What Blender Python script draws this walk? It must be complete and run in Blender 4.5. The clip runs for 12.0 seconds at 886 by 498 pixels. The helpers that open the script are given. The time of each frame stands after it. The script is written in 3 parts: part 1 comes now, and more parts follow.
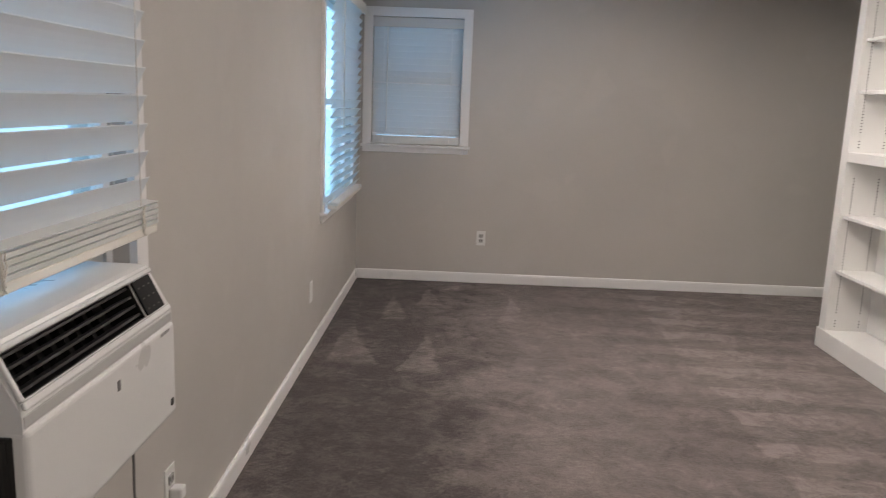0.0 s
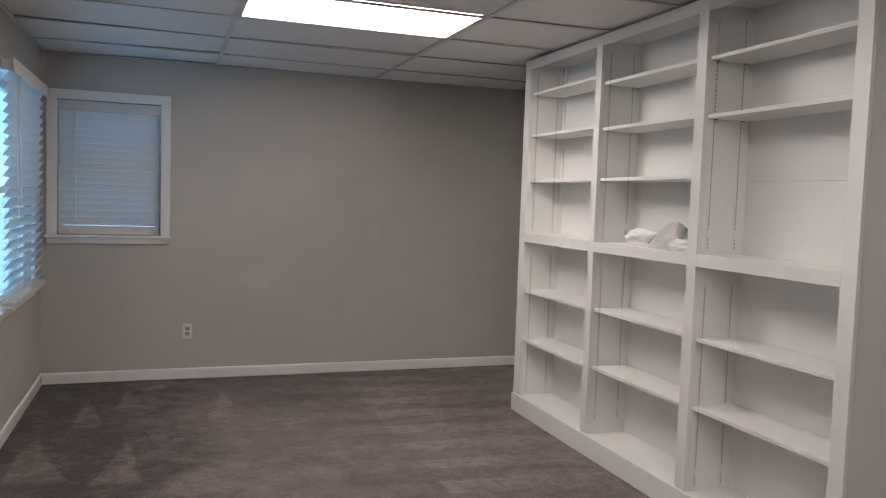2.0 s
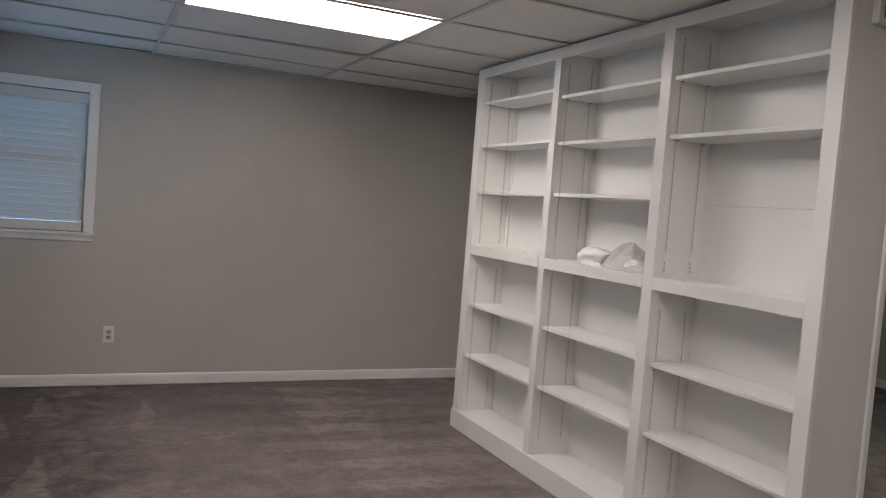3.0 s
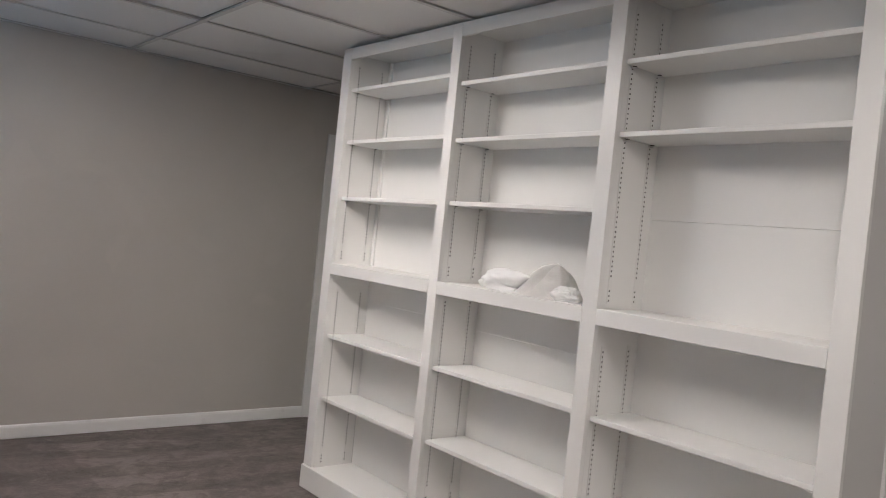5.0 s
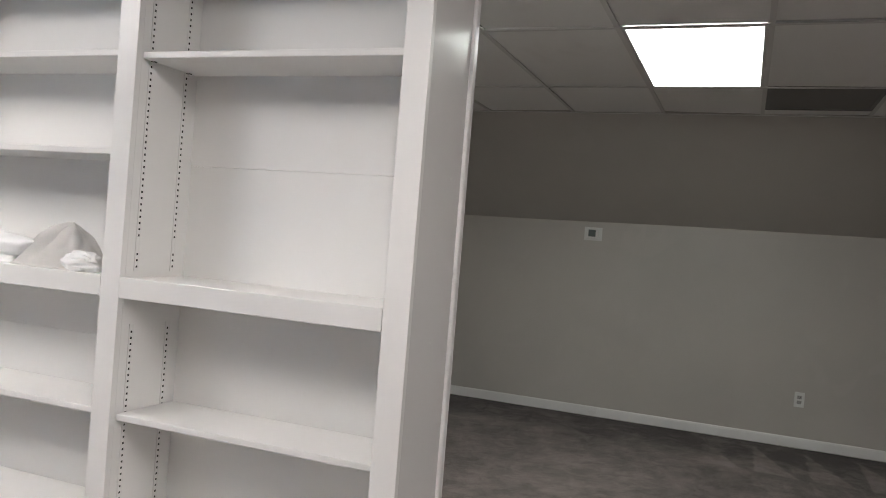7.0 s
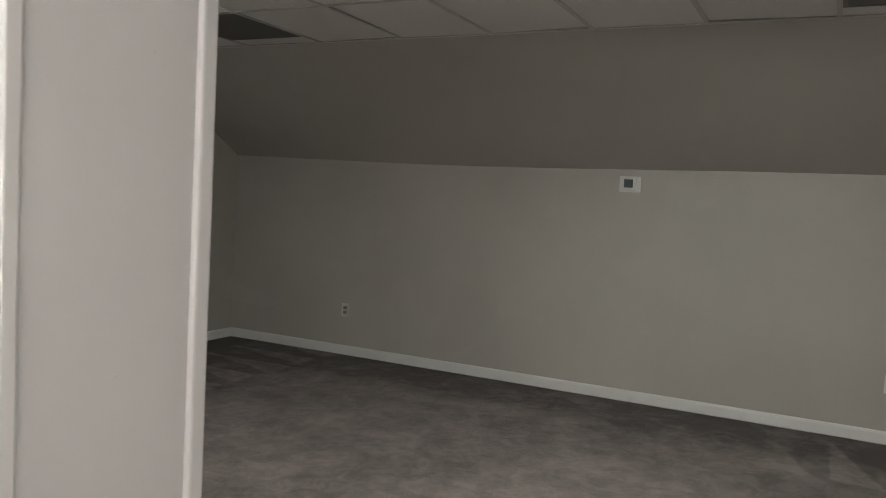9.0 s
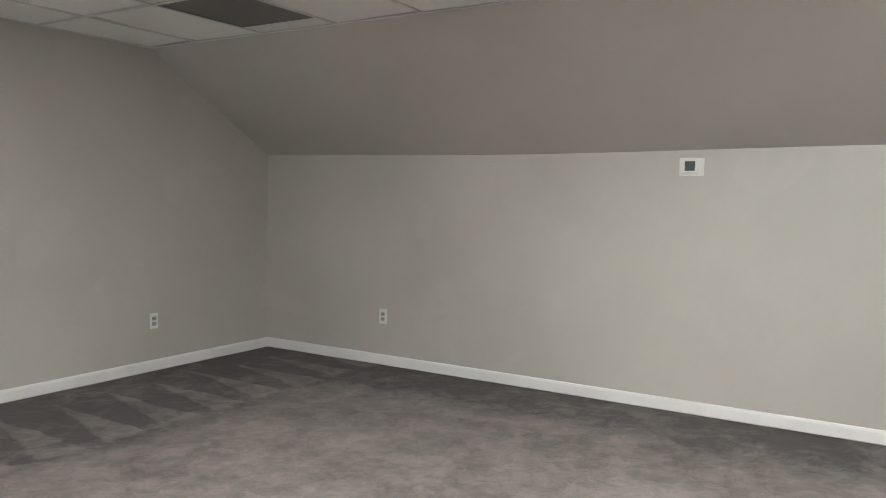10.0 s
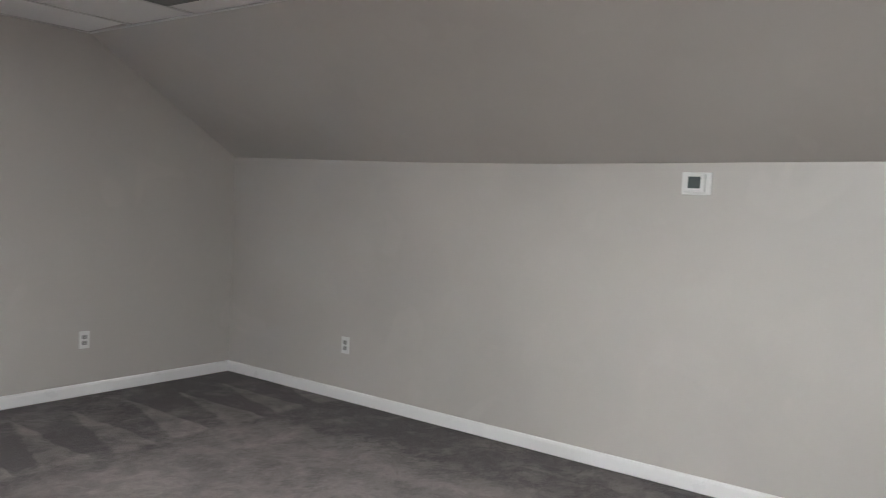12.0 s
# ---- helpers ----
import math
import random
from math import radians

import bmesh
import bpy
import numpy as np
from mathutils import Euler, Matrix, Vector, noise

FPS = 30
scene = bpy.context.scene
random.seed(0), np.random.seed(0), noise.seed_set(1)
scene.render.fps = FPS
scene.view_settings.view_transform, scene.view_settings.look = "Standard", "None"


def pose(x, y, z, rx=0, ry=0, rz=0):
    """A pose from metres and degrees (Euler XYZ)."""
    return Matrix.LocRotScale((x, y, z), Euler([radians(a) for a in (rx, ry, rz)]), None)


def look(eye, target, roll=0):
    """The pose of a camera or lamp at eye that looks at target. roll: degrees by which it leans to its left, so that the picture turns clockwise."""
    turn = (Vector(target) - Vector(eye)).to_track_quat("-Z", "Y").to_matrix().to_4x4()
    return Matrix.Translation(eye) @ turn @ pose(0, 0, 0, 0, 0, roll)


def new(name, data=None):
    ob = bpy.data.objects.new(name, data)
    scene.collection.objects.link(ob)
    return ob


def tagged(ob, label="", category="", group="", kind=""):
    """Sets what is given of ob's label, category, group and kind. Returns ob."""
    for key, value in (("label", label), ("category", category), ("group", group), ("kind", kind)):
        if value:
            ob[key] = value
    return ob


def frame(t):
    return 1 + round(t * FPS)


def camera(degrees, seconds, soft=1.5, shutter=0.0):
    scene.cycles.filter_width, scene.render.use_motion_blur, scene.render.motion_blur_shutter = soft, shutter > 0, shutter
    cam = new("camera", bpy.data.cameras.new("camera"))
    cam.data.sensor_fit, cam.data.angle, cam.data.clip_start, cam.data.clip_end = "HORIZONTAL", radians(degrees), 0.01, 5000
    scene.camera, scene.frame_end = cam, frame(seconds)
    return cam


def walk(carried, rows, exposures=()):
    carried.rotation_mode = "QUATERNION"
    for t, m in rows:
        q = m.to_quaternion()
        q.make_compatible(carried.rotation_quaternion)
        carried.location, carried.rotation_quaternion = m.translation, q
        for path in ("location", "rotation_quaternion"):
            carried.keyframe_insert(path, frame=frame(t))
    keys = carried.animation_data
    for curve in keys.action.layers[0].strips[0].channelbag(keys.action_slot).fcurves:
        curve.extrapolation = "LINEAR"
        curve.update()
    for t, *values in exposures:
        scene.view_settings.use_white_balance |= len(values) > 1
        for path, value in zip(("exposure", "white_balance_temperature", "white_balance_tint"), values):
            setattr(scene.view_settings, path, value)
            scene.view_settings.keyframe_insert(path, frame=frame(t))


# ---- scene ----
cam = camera(59.29, 12.0, soft=0.6, shutter=0.2)
PATH = [
    (0.0, pose(0.793, 0.081, 1.418, 79.34, -2.16, 1.29)),
    (0.5, pose(0.871, 0.035, 1.436, 81.78, -1.52, -5.75)),
    (1.0, pose(0.930, 0.027, 1.447, 83.53, -1.31, -10.31)),
    (1.5, pose(0.886, 0.035, 1.451, 84.85, -1.82, -14.80)),
    (2.0, pose(0.851, 0.054, 1.426, 86.36, -1.94, -19.39)),
    (2.5, pose(0.826, 0.110, 1.458, 86.63, -3.10, -21.31)),
    (4.5, pose(0.808, 0.988, 1.425, 88.51, -6.14, -36.77)),
    (5.0, look((0.936, 1.219, 1.411), (2.203, 2.766, 1.383), 5.8)),
    (5.2, look((0.972, 1.277, 1.400), (2.330, 2.746, 1.402), 5.8)),
    (5.5, look((0.973, 1.384, 1.406), (2.632, 2.500, 1.452), 4.5)),
    (5.8, look((1.028, 1.459, 1.412), (2.865, 2.246, 1.487), 3.1)),
    (6.0, look((1.072, 1.489, 1.409), (2.971, 2.110, 1.486), 2.5)),
    (6.2, look((1.127, 1.502, 1.405), (3.056, 2.024, 1.480), 2.5)),
    (6.5, pose(1.214, 1.467, 1.395, 91.44, -2.28, -74.46)),
    (6.7, look((1.293, 1.431, 1.393), (3.193, 2.053, 1.417), 3.5)),
    (8.5, pose(2.236, 1.278, 1.391, 86.41, -4.46, -62.68)),
    (9.0, pose(2.564, 1.304, 1.381, 86.23, -3.12, -63.25)),
    (9.5, pose(2.902, 1.376, 1.368, 86.23, -0.54, -63.18)),
    (10.0, pose(3.162, 1.362, 1.344, 86.06, -1.03, -58.12)),
    (10.5, pose(3.481, 1.358, 1.352, 84.08, -2.22, -54.14)),
    (11.0, pose(3.750, 1.384, 1.398, 83.69, -2.31, -48.57)),
    (11.5, pose(4.016, 1.333, 1.416, 84.93, -2.34, -47.53)),
    (12.0, pose(4.203, 1.299, 1.382, 86.72, -2.82, -53.36)),
]
EXPOSURES = [(0.0, 1.84, 7000, 11), (1.0, 1.74, 6870, 10.5), (1.5, 1.73, 6800, 10), (2.0, 1.42, 6850, 11), (2.5, 1.31, 6850, 10.5), (4.5, 1.63, 6700, 9.5), (5.0, 1.62, 6650, 9.5), (5.5, 1.46, 6600, 8.5), (6.0, 1.5, 6600, 8), (6.5, 1.85, 6500, 8.5),
             (8.5, 1.84, 6450, 8.5), (9.0, 2.2, 6650, 6.5), (9.5, 2.84, 6800, 5.5), (10.0, 3.56, 6400, 8.5), (10.5, 3.62, 6250, 10), (11.0, 3.47, 6200, 11), (11.5, 3.48, 6150, 11), (12.0, 3.5, 6100, 11)]
walk(cam, PATH, EXPOSURES)

# ---- plan, metres: x from the long window wall, y from where the walk begins ----
YB = 6.2          # back wall
YS = -2.4         # wall behind the start
XK = 8.081        # knee wall
KT = 1.662        # top of the knee wall
XC = 6.898        # where the slope meets the ceiling
H = 2.368         # ceiling
BB = 0.084        # baseboard
WT = 0.14         # outer wall thickness
XS = 3.103        # front of the bookcase
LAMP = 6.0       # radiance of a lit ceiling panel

# ---- world ----
world = bpy.data.worlds.new("sky")
scene.world = world
world.use_nodes = True
wn = world.node_tree.nodes
sky = wn.new("ShaderNodeTexSky")
sky.sky_type = 'NISHITA'
sky.sun_disc = False
sky.dust_density = 0.0
sky.ozone_density = 7.0
sky.sun_elevation = radians(32)
sky.sun_rotation = radians(140)
world.node_tree.links.new(sky.outputs[0], wn["Background"].inputs[0])
wn["Background"].inputs[1].default_value = 0.035
sun_data = bpy.data.lights.new("sun", 'SUN')
sun_data.energy = 1.0
sun_data.angle = radians(12)
sun_data.color = (1.0, 0.95, 0.88)
sun = new("sun", sun_data)


def daylight(centre, width, height, turn, amount):
    """Sky light in a window's opening."""
    data = bpy.data.lights.new("window_daylight", 'AREA')
    data.shape, data.size, data.size_y = 'RECTANGLE', width, height
    data.color = (0.22, 0.57, 1.0)
    data.energy = amount * math.pi * width * height
    ob = new("window_daylight", data)
    ob.matrix_world = pose(*centre, 90, 0, turn)


daylight((-0.134, 1.34, 1.395), 1.18, 1.27, -90, 0.44)
daylight((-0.134, 5.21, 1.395), 1.18, 1.27, -90, 0.95)
daylight((0.45, 6.334, 1.565), 0.69, 0.96, 180, 0.55)

sun.matrix_world = look((10, -8, 9), (0, 0, 0))


# ---- materials ----
class Nodes:
    """Short hand for a node tree."""

    def __init__(self, name):
        self.mat = bpy.data.materials.new(name)
        self.mat.use_nodes = True
        self.tree = self.mat.node_tree
        self.bsdf = self.tree.nodes["Principled BSDF"]

    def link(self, a, b):
        self.tree.links.new(a, b)

    def make(self, kind, **values):
        node = self.tree.nodes.new(kind)
        for key, value in values.items():
            node.inputs[int(key[1:])].default_value = value
        return node

    def math(self, op, a, b=0.0, c=0.0):
        node = self.tree.nodes.new("ShaderNodeMath")
        node.operation = op
        for slot, v in zip(node.inputs, (a, b, c)):
            if isinstance(v, (int, float)):
                slot.default_value = v
            else:
                self.link(v, slot)
        return node.outputs[0]

    def step(self, v, lo, hi):
        node = self.tree.nodes.new("ShaderNodeMapRange")
        node.interpolation_type = 'SMOOTHSTEP'
        self.link(v, node.inputs[0])
        node.inputs[1].default_value, node.inputs[2].default_value = lo, hi
        return node.outputs[0]

    def coords(self):
        return self.tree.nodes.new("ShaderNodeTexCoord").outputs["Object"]

    def noise(self, scale, detail=3.0, rough=0.5, at=None, stretch=None, distort=0.0):
        at = at or self.coords()
        if stretch:
            mp = self.tree.nodes.new("ShaderNodeMapping")
            mp.inputs["Scale"].default_value = stretch
            self.link(at, mp.inputs[0])
            at = mp.outputs[0]
        node = self.tree.nodes.new("ShaderNodeTexNoise")
        node.inputs["Scale"].default_value = scale
        node.inputs["Detail"].default_value = detail
        node.inputs["Roughness"].default_value = rough
        node.inputs["Distortion"].default_value = distort
        self.link(at, node.inputs["Vector"])
        return node.outputs["Fac"]

    def mix(self, f, a, b):
        node = self.tree.nodes.new("ShaderNodeMix")
        node.data_type = 'RGBA'
        for slot, v in ((node.inputs[0], f), (node.inputs[6], a), (node.inputs[7], b)):
            if isinstance(v, (int, float)):
                slot.default_value = v
            elif isinstance(v, tuple):
                slot.default_value = (*v, 1.0)
            else:
                self.link(v, slot)
        return node.outputs[2]

    def bump(self, height, strength, distance):
        node = self.tree.nodes.new("ShaderNodeBump")
        node.inputs["Strength"].default_value = strength
        node.inputs["Distance"].default_value = distance
        self.link(height, node.inputs["Height"])
        self.link(node.outputs[0], self.bsdf.inputs["Normal"])

    def set(self, colour=None, rough=None, metal=0.0):
        for slot, v in (("Base Color", colour), ("Roughness", rough)):
            if v is None:
                continue
            if isinstance(v, tuple):
                self.bsdf.inputs[slot].default_value = (*v, 1.0)
            elif isinstance(v, float):
                self.bsdf.inputs[slot].default_value = v
            else:
                self.link(v, self.bsdf.inputs[slot])
        self.bsdf.inputs["Metallic"].default_value = metal
        return self.mat


def paint(name, colour, rough, vary=0.06, grain=90.0, relief=0.25, depth=0.001, big=1.6, touched=False):
    """Painted surface: soft cloudy variation, roller stipple, uneven gloss."""
    n = Nodes(name)
    cloud = n.noise(big, 4.0)
    dark = tuple(c * (1.0 - vary) for c in colour)
    light = tuple(min(1.0, c * (1.0 + vary)) for c in colour)
    col = n.mix(n.step(cloud, 0.3, 0.7), dark, light)
    spots = n.step(n.noise(7.0, 6.0, 0.7), 0.66, 0.8)
    if touched:
        dab = n.step(n.noise(2.3, 2.0, 0.4, distort=0.8), 0.60, 0.66)
        col = n.mix(n.math("MULTIPLY", dab, 0.28), col, tuple(c * 1.09 for c in colour))
    col = n.mix(n.math('MULTIPLY', spots, 0.35), col, tuple(c * 0.9 for c in colour))
    r = n.math('MULTIPLY_ADD', n.noise(5.0, 4.0), 0.16, rough - 0.08)
    n.bump(n.noise(grain, 3.0, 0.6), relief, depth)
    return n.set(col, r)


WALL = paint("greige_wall_paint", (0.465, 0.44, 0.408), 0.42, vary=0.05, grain=160.0, relief=0.3, depth=0.0012, big=0.9, touched=True)
WHITE = paint("white_gloss_paint", (0.76, 0.75, 0.74), 0.15, vary=0.02, grain=38.0, relief=0.12, depth=0.0015)
WHITE.node_tree.nodes["Principled BSDF"].inputs["Specular IOR Level"].default_value = 0.06
SHELF = paint("white_shelf_paint", (0.835, 0.83, 0.81), 0.34, vary=0.025, grain=45.0, relief=0.06, depth=0.001)
TRIM = paint("white_trim_paint", (0.75, 0.74, 0.73), 0.3, vary=0.025, grain=60.0, relief=0.12)
TEE = paint("ceiling_tee_paint", (0.62, 0.61, 0.59), 0.45, vary=0.05)
PLASTIC = paint("white_plastic", (0.70, 0.70, 0.68), 0.32, vary=0.015, grain=300.0, relief=0.08)
BLINDRAIL = paint("cream_blind_plastic", (0.74, 0.715, 0.655), 0.35, vary=0.02, grain=300.0, relief=0.08)
CASE = paint("off_white_casing_plastic", (0.60, 0.595, 0.58), 0.3, vary=0.02, grain=300.0, relief=0.08)
GREYPLASTIC = paint("pale_grey_plastic", (0.62, 0.62, 0.60), 0.35, vary=0.02, grain=300.0, relief=0.08)
SOCKET = paint("worn_grey_socket_plastic", (0.36, 0.355, 0.34), 0.4, vary=0.03, grain=300.0, relief=0.08)
DARKPLASTIC = paint("black_plastic", (0.018, 0.017, 0.016), 0.55, vary=0.15, grain=220.0, relief=0.1)
DARKPLASTIC.node_tree.nodes["Principled BSDF"].inputs["Specular IOR Level"].default_value = 0.25
PANEL = paint("black_control_plastic", (0.012, 0.012, 0.012), 0.32, vary=0.1)
PANEL.node_tree.nodes["Principled BSDF"].inputs["Specular IOR Level"].default_value = 0.08
GROOVE = paint("mid_grey_plastic", (0.40, 0.395, 0.385), 0.4, vary=0.03, grain=300.0, relief=0.08)
SLOT = paint("dark_gap", (0.012, 0.012, 0.011), 0.6, vary=0.2)
METAL = Nodes("zinc_metal").set((0.55, 0.55, 0.54), 0.35, 1.0)
DARKMETAL = Nodes("dark_metal").set((0.11, 0.105, 0.10), 0.45, 1.0)
GREYGRILLE = paint("grey_grille_paint", (0.15, 0.147, 0.142), 0.5, vary=0.06)


def perforated_material():
    n = Nodes("perforated_grey_sheet")
    v = n.tree.nodes.new("ShaderNodeTexVoronoi")
    v.inputs["Scale"].default_value = 130.0
    v.inputs["Randomness"].default_value = 0.0
    n.link(n.coords(), v.inputs["Vector"])
    hole = n.step(v.outputs["Distance"], 0.5, 0.3)
    col = n.mix(n.math('MULTIPLY', hole, 0.8), (0.15, 0.147, 0.14), (0.03, 0.03, 0.03))
    return n.set(n.mix(n.math('MULTIPLY', n.noise(3.0, 4.0), 0.3), col, (0.12, 0.117, 0.112)), 0.55)


PERFORATED = perforated_material()
SCREEN = paint("lcd_screen", (0.055, 0.075, 0.072), 0.15, vary=0.05)
LAWN = paint("pale_gravel", (0.34, 0.33, 0.31), 0.9, vary=0.3, grain=3.0, big=0.2)


def tile_material():
    n = Nodes("mineral_ceiling_tile")
    isl = n.tree.nodes.new("ShaderNodeNewGeometry").outputs["Random Per Island"]
    base = n.mix(isl, (0.78, 0.77, 0.75), (0.85, 0.845, 0.825))
    pits = n.step(n.noise(170.0, 2.0, 0.7), 0.62, 0.72)
    col = n.mix(n.math('MULTIPLY', pits, 0.3), base, (0.42, 0.41, 0.39))
    stain = n.step(n.noise(1.1, 5.0, 0.6, distort=0.6), 0.62, 0.75)
    col = n.mix(n.math('MULTIPLY', stain, 0.25), col, (0.58, 0.55, 0.5))
    n.bump(n.noise(120.0, 3.0, 0.7), 0.4, 0.002)
    return n.set(col, 0.85)


TILE = tile_material()


def slat_material():
    n = Nodes("blind_slat_vinyl")
    col = n.mix(n.noise(3.0, 3.0), (0.76, 0.745, 0.705), (0.81, 0.795, 0.755))
    n.bsdf.inputs["Subsurface Weight"].default_value = 0.0
    n.set(col, 0.4)
    thin = n.tree.nodes.new("ShaderNodeBsdfTranslucent")
    thin.inputs[0].default_value = (0.66, 0.8, 0.9, 1)
    mixer = n.tree.nodes.new("ShaderNodeMixShader")
    mixer.inputs[0].default_value = 0.25
    n.link(n.bsdf.outputs[0], mixer.inputs[1])
    n.link(thin.outputs[0], mixer.inputs[2])
    n.link(mixer.outputs[0], n.tree.nodes["Material Output"].inputs[0])
    return n.mat


SLAT = slat_material()


def glass_material():
    n = Nodes("window_glass")
    n.bsdf.inputs["Transmission Weight"].default_value = 1.0
    n.bsdf.inputs["IOR"].default_value = 1.45
    return n.set((0.96, 0.98, 0.98), 0.0)


GLASS = glass_material()


def lit_panel(name, colour, strength):
    n = Nodes(name)
    n.bsdf.inputs["Emission Color"].default_value = (*colour, 1)
    n.bsdf.inputs["Emission Strength"].default_value = strength
    return n.set((0.85, 0.86, 0.85), 0.4)


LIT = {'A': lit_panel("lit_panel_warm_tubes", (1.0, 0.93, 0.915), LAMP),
       # Front panels out of view, dimmed by tuning; the row 3 one is added fill.
       'D': lit_panel("lit_panel_unseen_dim", (1.0, 0.93, 0.915), LAMP * 0.66),
       'B': lit_panel("lit_panel_green_tubes", (0.925, 0.972, 0.915), LAMP * 0.53),
       # Fill light added out of view to lift the rear room's far side.
       'C': lit_panel("lit_panel_added_fill", (0.98, 0.965, 0.93), LAMP * 0.52)}



def carpet_material():
    """Cut pile with brushed nap: lanes and streaks in the front room, wedges left by the vacuum along the walls; tone
    darker beside walls, lighter mid-floor.
    """
    n = Nodes("brushed_pile_carpet")
    co = n.coords()
    sep = n.tree.nodes.new("ShaderNodeSeparateXYZ")
    n.link(co, sep.inputs[0])
    wob = n.math('SUBTRACT', n.noise(1.7, 3.0), 0.5)
    wob2 = n.math('SUBTRACT', n.noise(9.0, 4.0, 0.6), 0.5)
    ragged = n.math('ADD', n.math('MULTIPLY', wob, 0.12), n.math('MULTIPLY', wob2, 0.06))
    x = n.math('ADD', sep.outputs[0], ragged)
    y = n.math('ADD', sep.outputs[1], n.math('MULTIPLY', wob2, 0.06))

    def both(*v):
        out = v[0]
        for q in v[1:]:
            out = n.math('MULTIPLY', out, q)
        return out

    def flip(v):
        return n.math('SUBTRACT', 1.0, v)

    def wedge_row(u, first, pitch, v, length, width):
        """A row of strokes: each starts as a point at v = 0 and widens to one side until it ends at v = length."""
        f = n.math('FRACT', n.math('DIVIDE', n.math('SUBTRACT', u, first - 20 * pitch), pitch))
        w = n.math('SUBTRACT', 1.0, n.math('MULTIPLY', v, width / length))
        inside = n.step(n.math('SUBTRACT', f, w), -0.02, 0.08)
        tip = flip(n.step(f, 0.96, 1.0))
        return both(inside, tip, n.step(v, 0.0, 0.1), flip(n.step(v, length * 0.95, length * 1.04)))

    def stroke(ax, ay, length, left, right):
        """One wedge with its point at (ax, ay), running towards -y."""
        v = n.math('DIVIDE', n.math('SUBTRACT', ay, y), length)
        lo = n.math('SUBTRACT', x, n.math('MULTIPLY_ADD', v, left - ax, ax))
        hi = n.math('SUBTRACT', n.math('MULTIPLY_ADD', v, right - ax, ax), x)
        return both(n.step(lo, -0.008, 0.02), n.step(hi, -0.008, 0.02), n.step(v, 0.0, 0.05), flip(n.step(v, 0.88, 1.04)))

    patch = n.step(n.noise(1.1, 6.0, 0.62, distort=0.3), 0.38, 0.64)
    mid = n.step(n.noise(3.2, 8.0, 0.66, distort=0.25), 0.40, 0.62)
    scuff = n.step(n.noise(3.0, 9.0, 0.74, distort=0.5), 0.57, 0.66)
    thin = flip(n.step(n.math('ABSOLUTE', n.math('SUBTRACT', n.noise(2.2, 7.0, 0.7, distort=1.2), 0.5)), 0.0, 0.022))
    streak = n.step(n.noise(1.0, 9.0, 0.80, stretch=(5.0, 11.0, 1.0), distort=0.5), 0.44, 0.58)
    mottle = n.step(n.noise(7.0, 9.0, 0.80, distort=0.5), 0.44, 0.57)
    clump = n.step(n.noise(22.0, 8.0, 0.85, distort=0.4), 0.38, 0.62)
    fine = n.step(n.noise(90.0, 4.0, 0.85), 0.38, 0.64)
    flecks = both(n.step(n.noise(55.0, 6.0, 0.85), 0.57, 0.63), n.step(n.noise(1.9, 4.0), 0.38, 0.60))

    in_b = n.step(sep.outputs[0], 3.55, 4.35)
    in_a = flip(in_b)
    # lane_1 lightens the front floor away from the west wall, with a ragged start.
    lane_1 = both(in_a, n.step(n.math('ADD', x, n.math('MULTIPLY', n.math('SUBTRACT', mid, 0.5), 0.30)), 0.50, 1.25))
    lane_2 = both(in_a, n.step(x, 2.145, 2.175))
    run = n.math('ADD', n.math('MULTIPLY_ADD', x, 0.10, y), n.math('MULTIPLY', wob, 0.16))
    wave = n.math('SINE', n.math('MULTIPLY', n.math('SUBTRACT', run, 0.39), 2 * math.pi / 0.335))
    strokes_2 = both(lane_2, n.step(n.math('ADD', wave, n.math('MULTIPLY', wob2, 1.6)), -0.25, 0.25), n.math('MULTIPLY_ADD', n.step(x, 2.25, 3.0), -0.65, 1.0), n.math('MULTIPLY_ADD', mottle, 0.5, 0.5))
    strokes_1 = both(in_a, flip(lane_2), n.step(x, 1.25, 1.75), flip(n.step(n.math('ADD', wave, n.math('MULTIPLY', wob2, 2.4)), -0.5, 0.5)), n.math('MULTIPLY_ADD', clump, 0.5, 0.5))
    marks_a = None
    for st in ((0.16, 4.93, 0.80, 0.10, 0.40), (0.64, 4.75, 0.72, 0.50, 0.75), (0.36, 5.72, 0.68, 0.30, 0.50),
               (0.60, 5.98, 0.55, 0.52, 0.74), (1.22, 5.82, 0.75, 1.10, 1.30), (0.84, 6.12, 0.22, 0.68, 0.86)):
        q = stroke(*st)
        marks_a = q if marks_a is None else n.math('MAXIMUM', marks_a, q)
    marks_a = both(marks_a, n.math('MULTIPLY_ADD', mottle, 0.45, 0.55))
    wb = both(in_b, wedge_row(x, 5.58, 0.37, n.math('SUBTRACT', 6.0, y), 0.98, 0.74))
    wk = both(in_b, wedge_row(y, 1.23, 0.36, n.math('SUBTRACT', 7.98, x), 0.86, 0.8), flip(n.step(y, 1.35, 1.7)))
    wk2 = both(in_b, wedge_row(y, 1.24, 0.185, n.math('SUBTRACT', 7.10, x), 0.34, 0.5), flip(n.step(y, 1.3, 1.6)))
    # open_b lightens the rear floor away from the north and knee walls.
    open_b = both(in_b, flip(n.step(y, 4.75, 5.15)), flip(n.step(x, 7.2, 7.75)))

    # edge_b and edge_a lower the tone in bands along the walls.
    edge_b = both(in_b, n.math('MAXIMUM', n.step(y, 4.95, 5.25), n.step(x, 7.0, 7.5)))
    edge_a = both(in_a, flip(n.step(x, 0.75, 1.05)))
    tone = n.math('MULTIPLY', patch, 0.15)
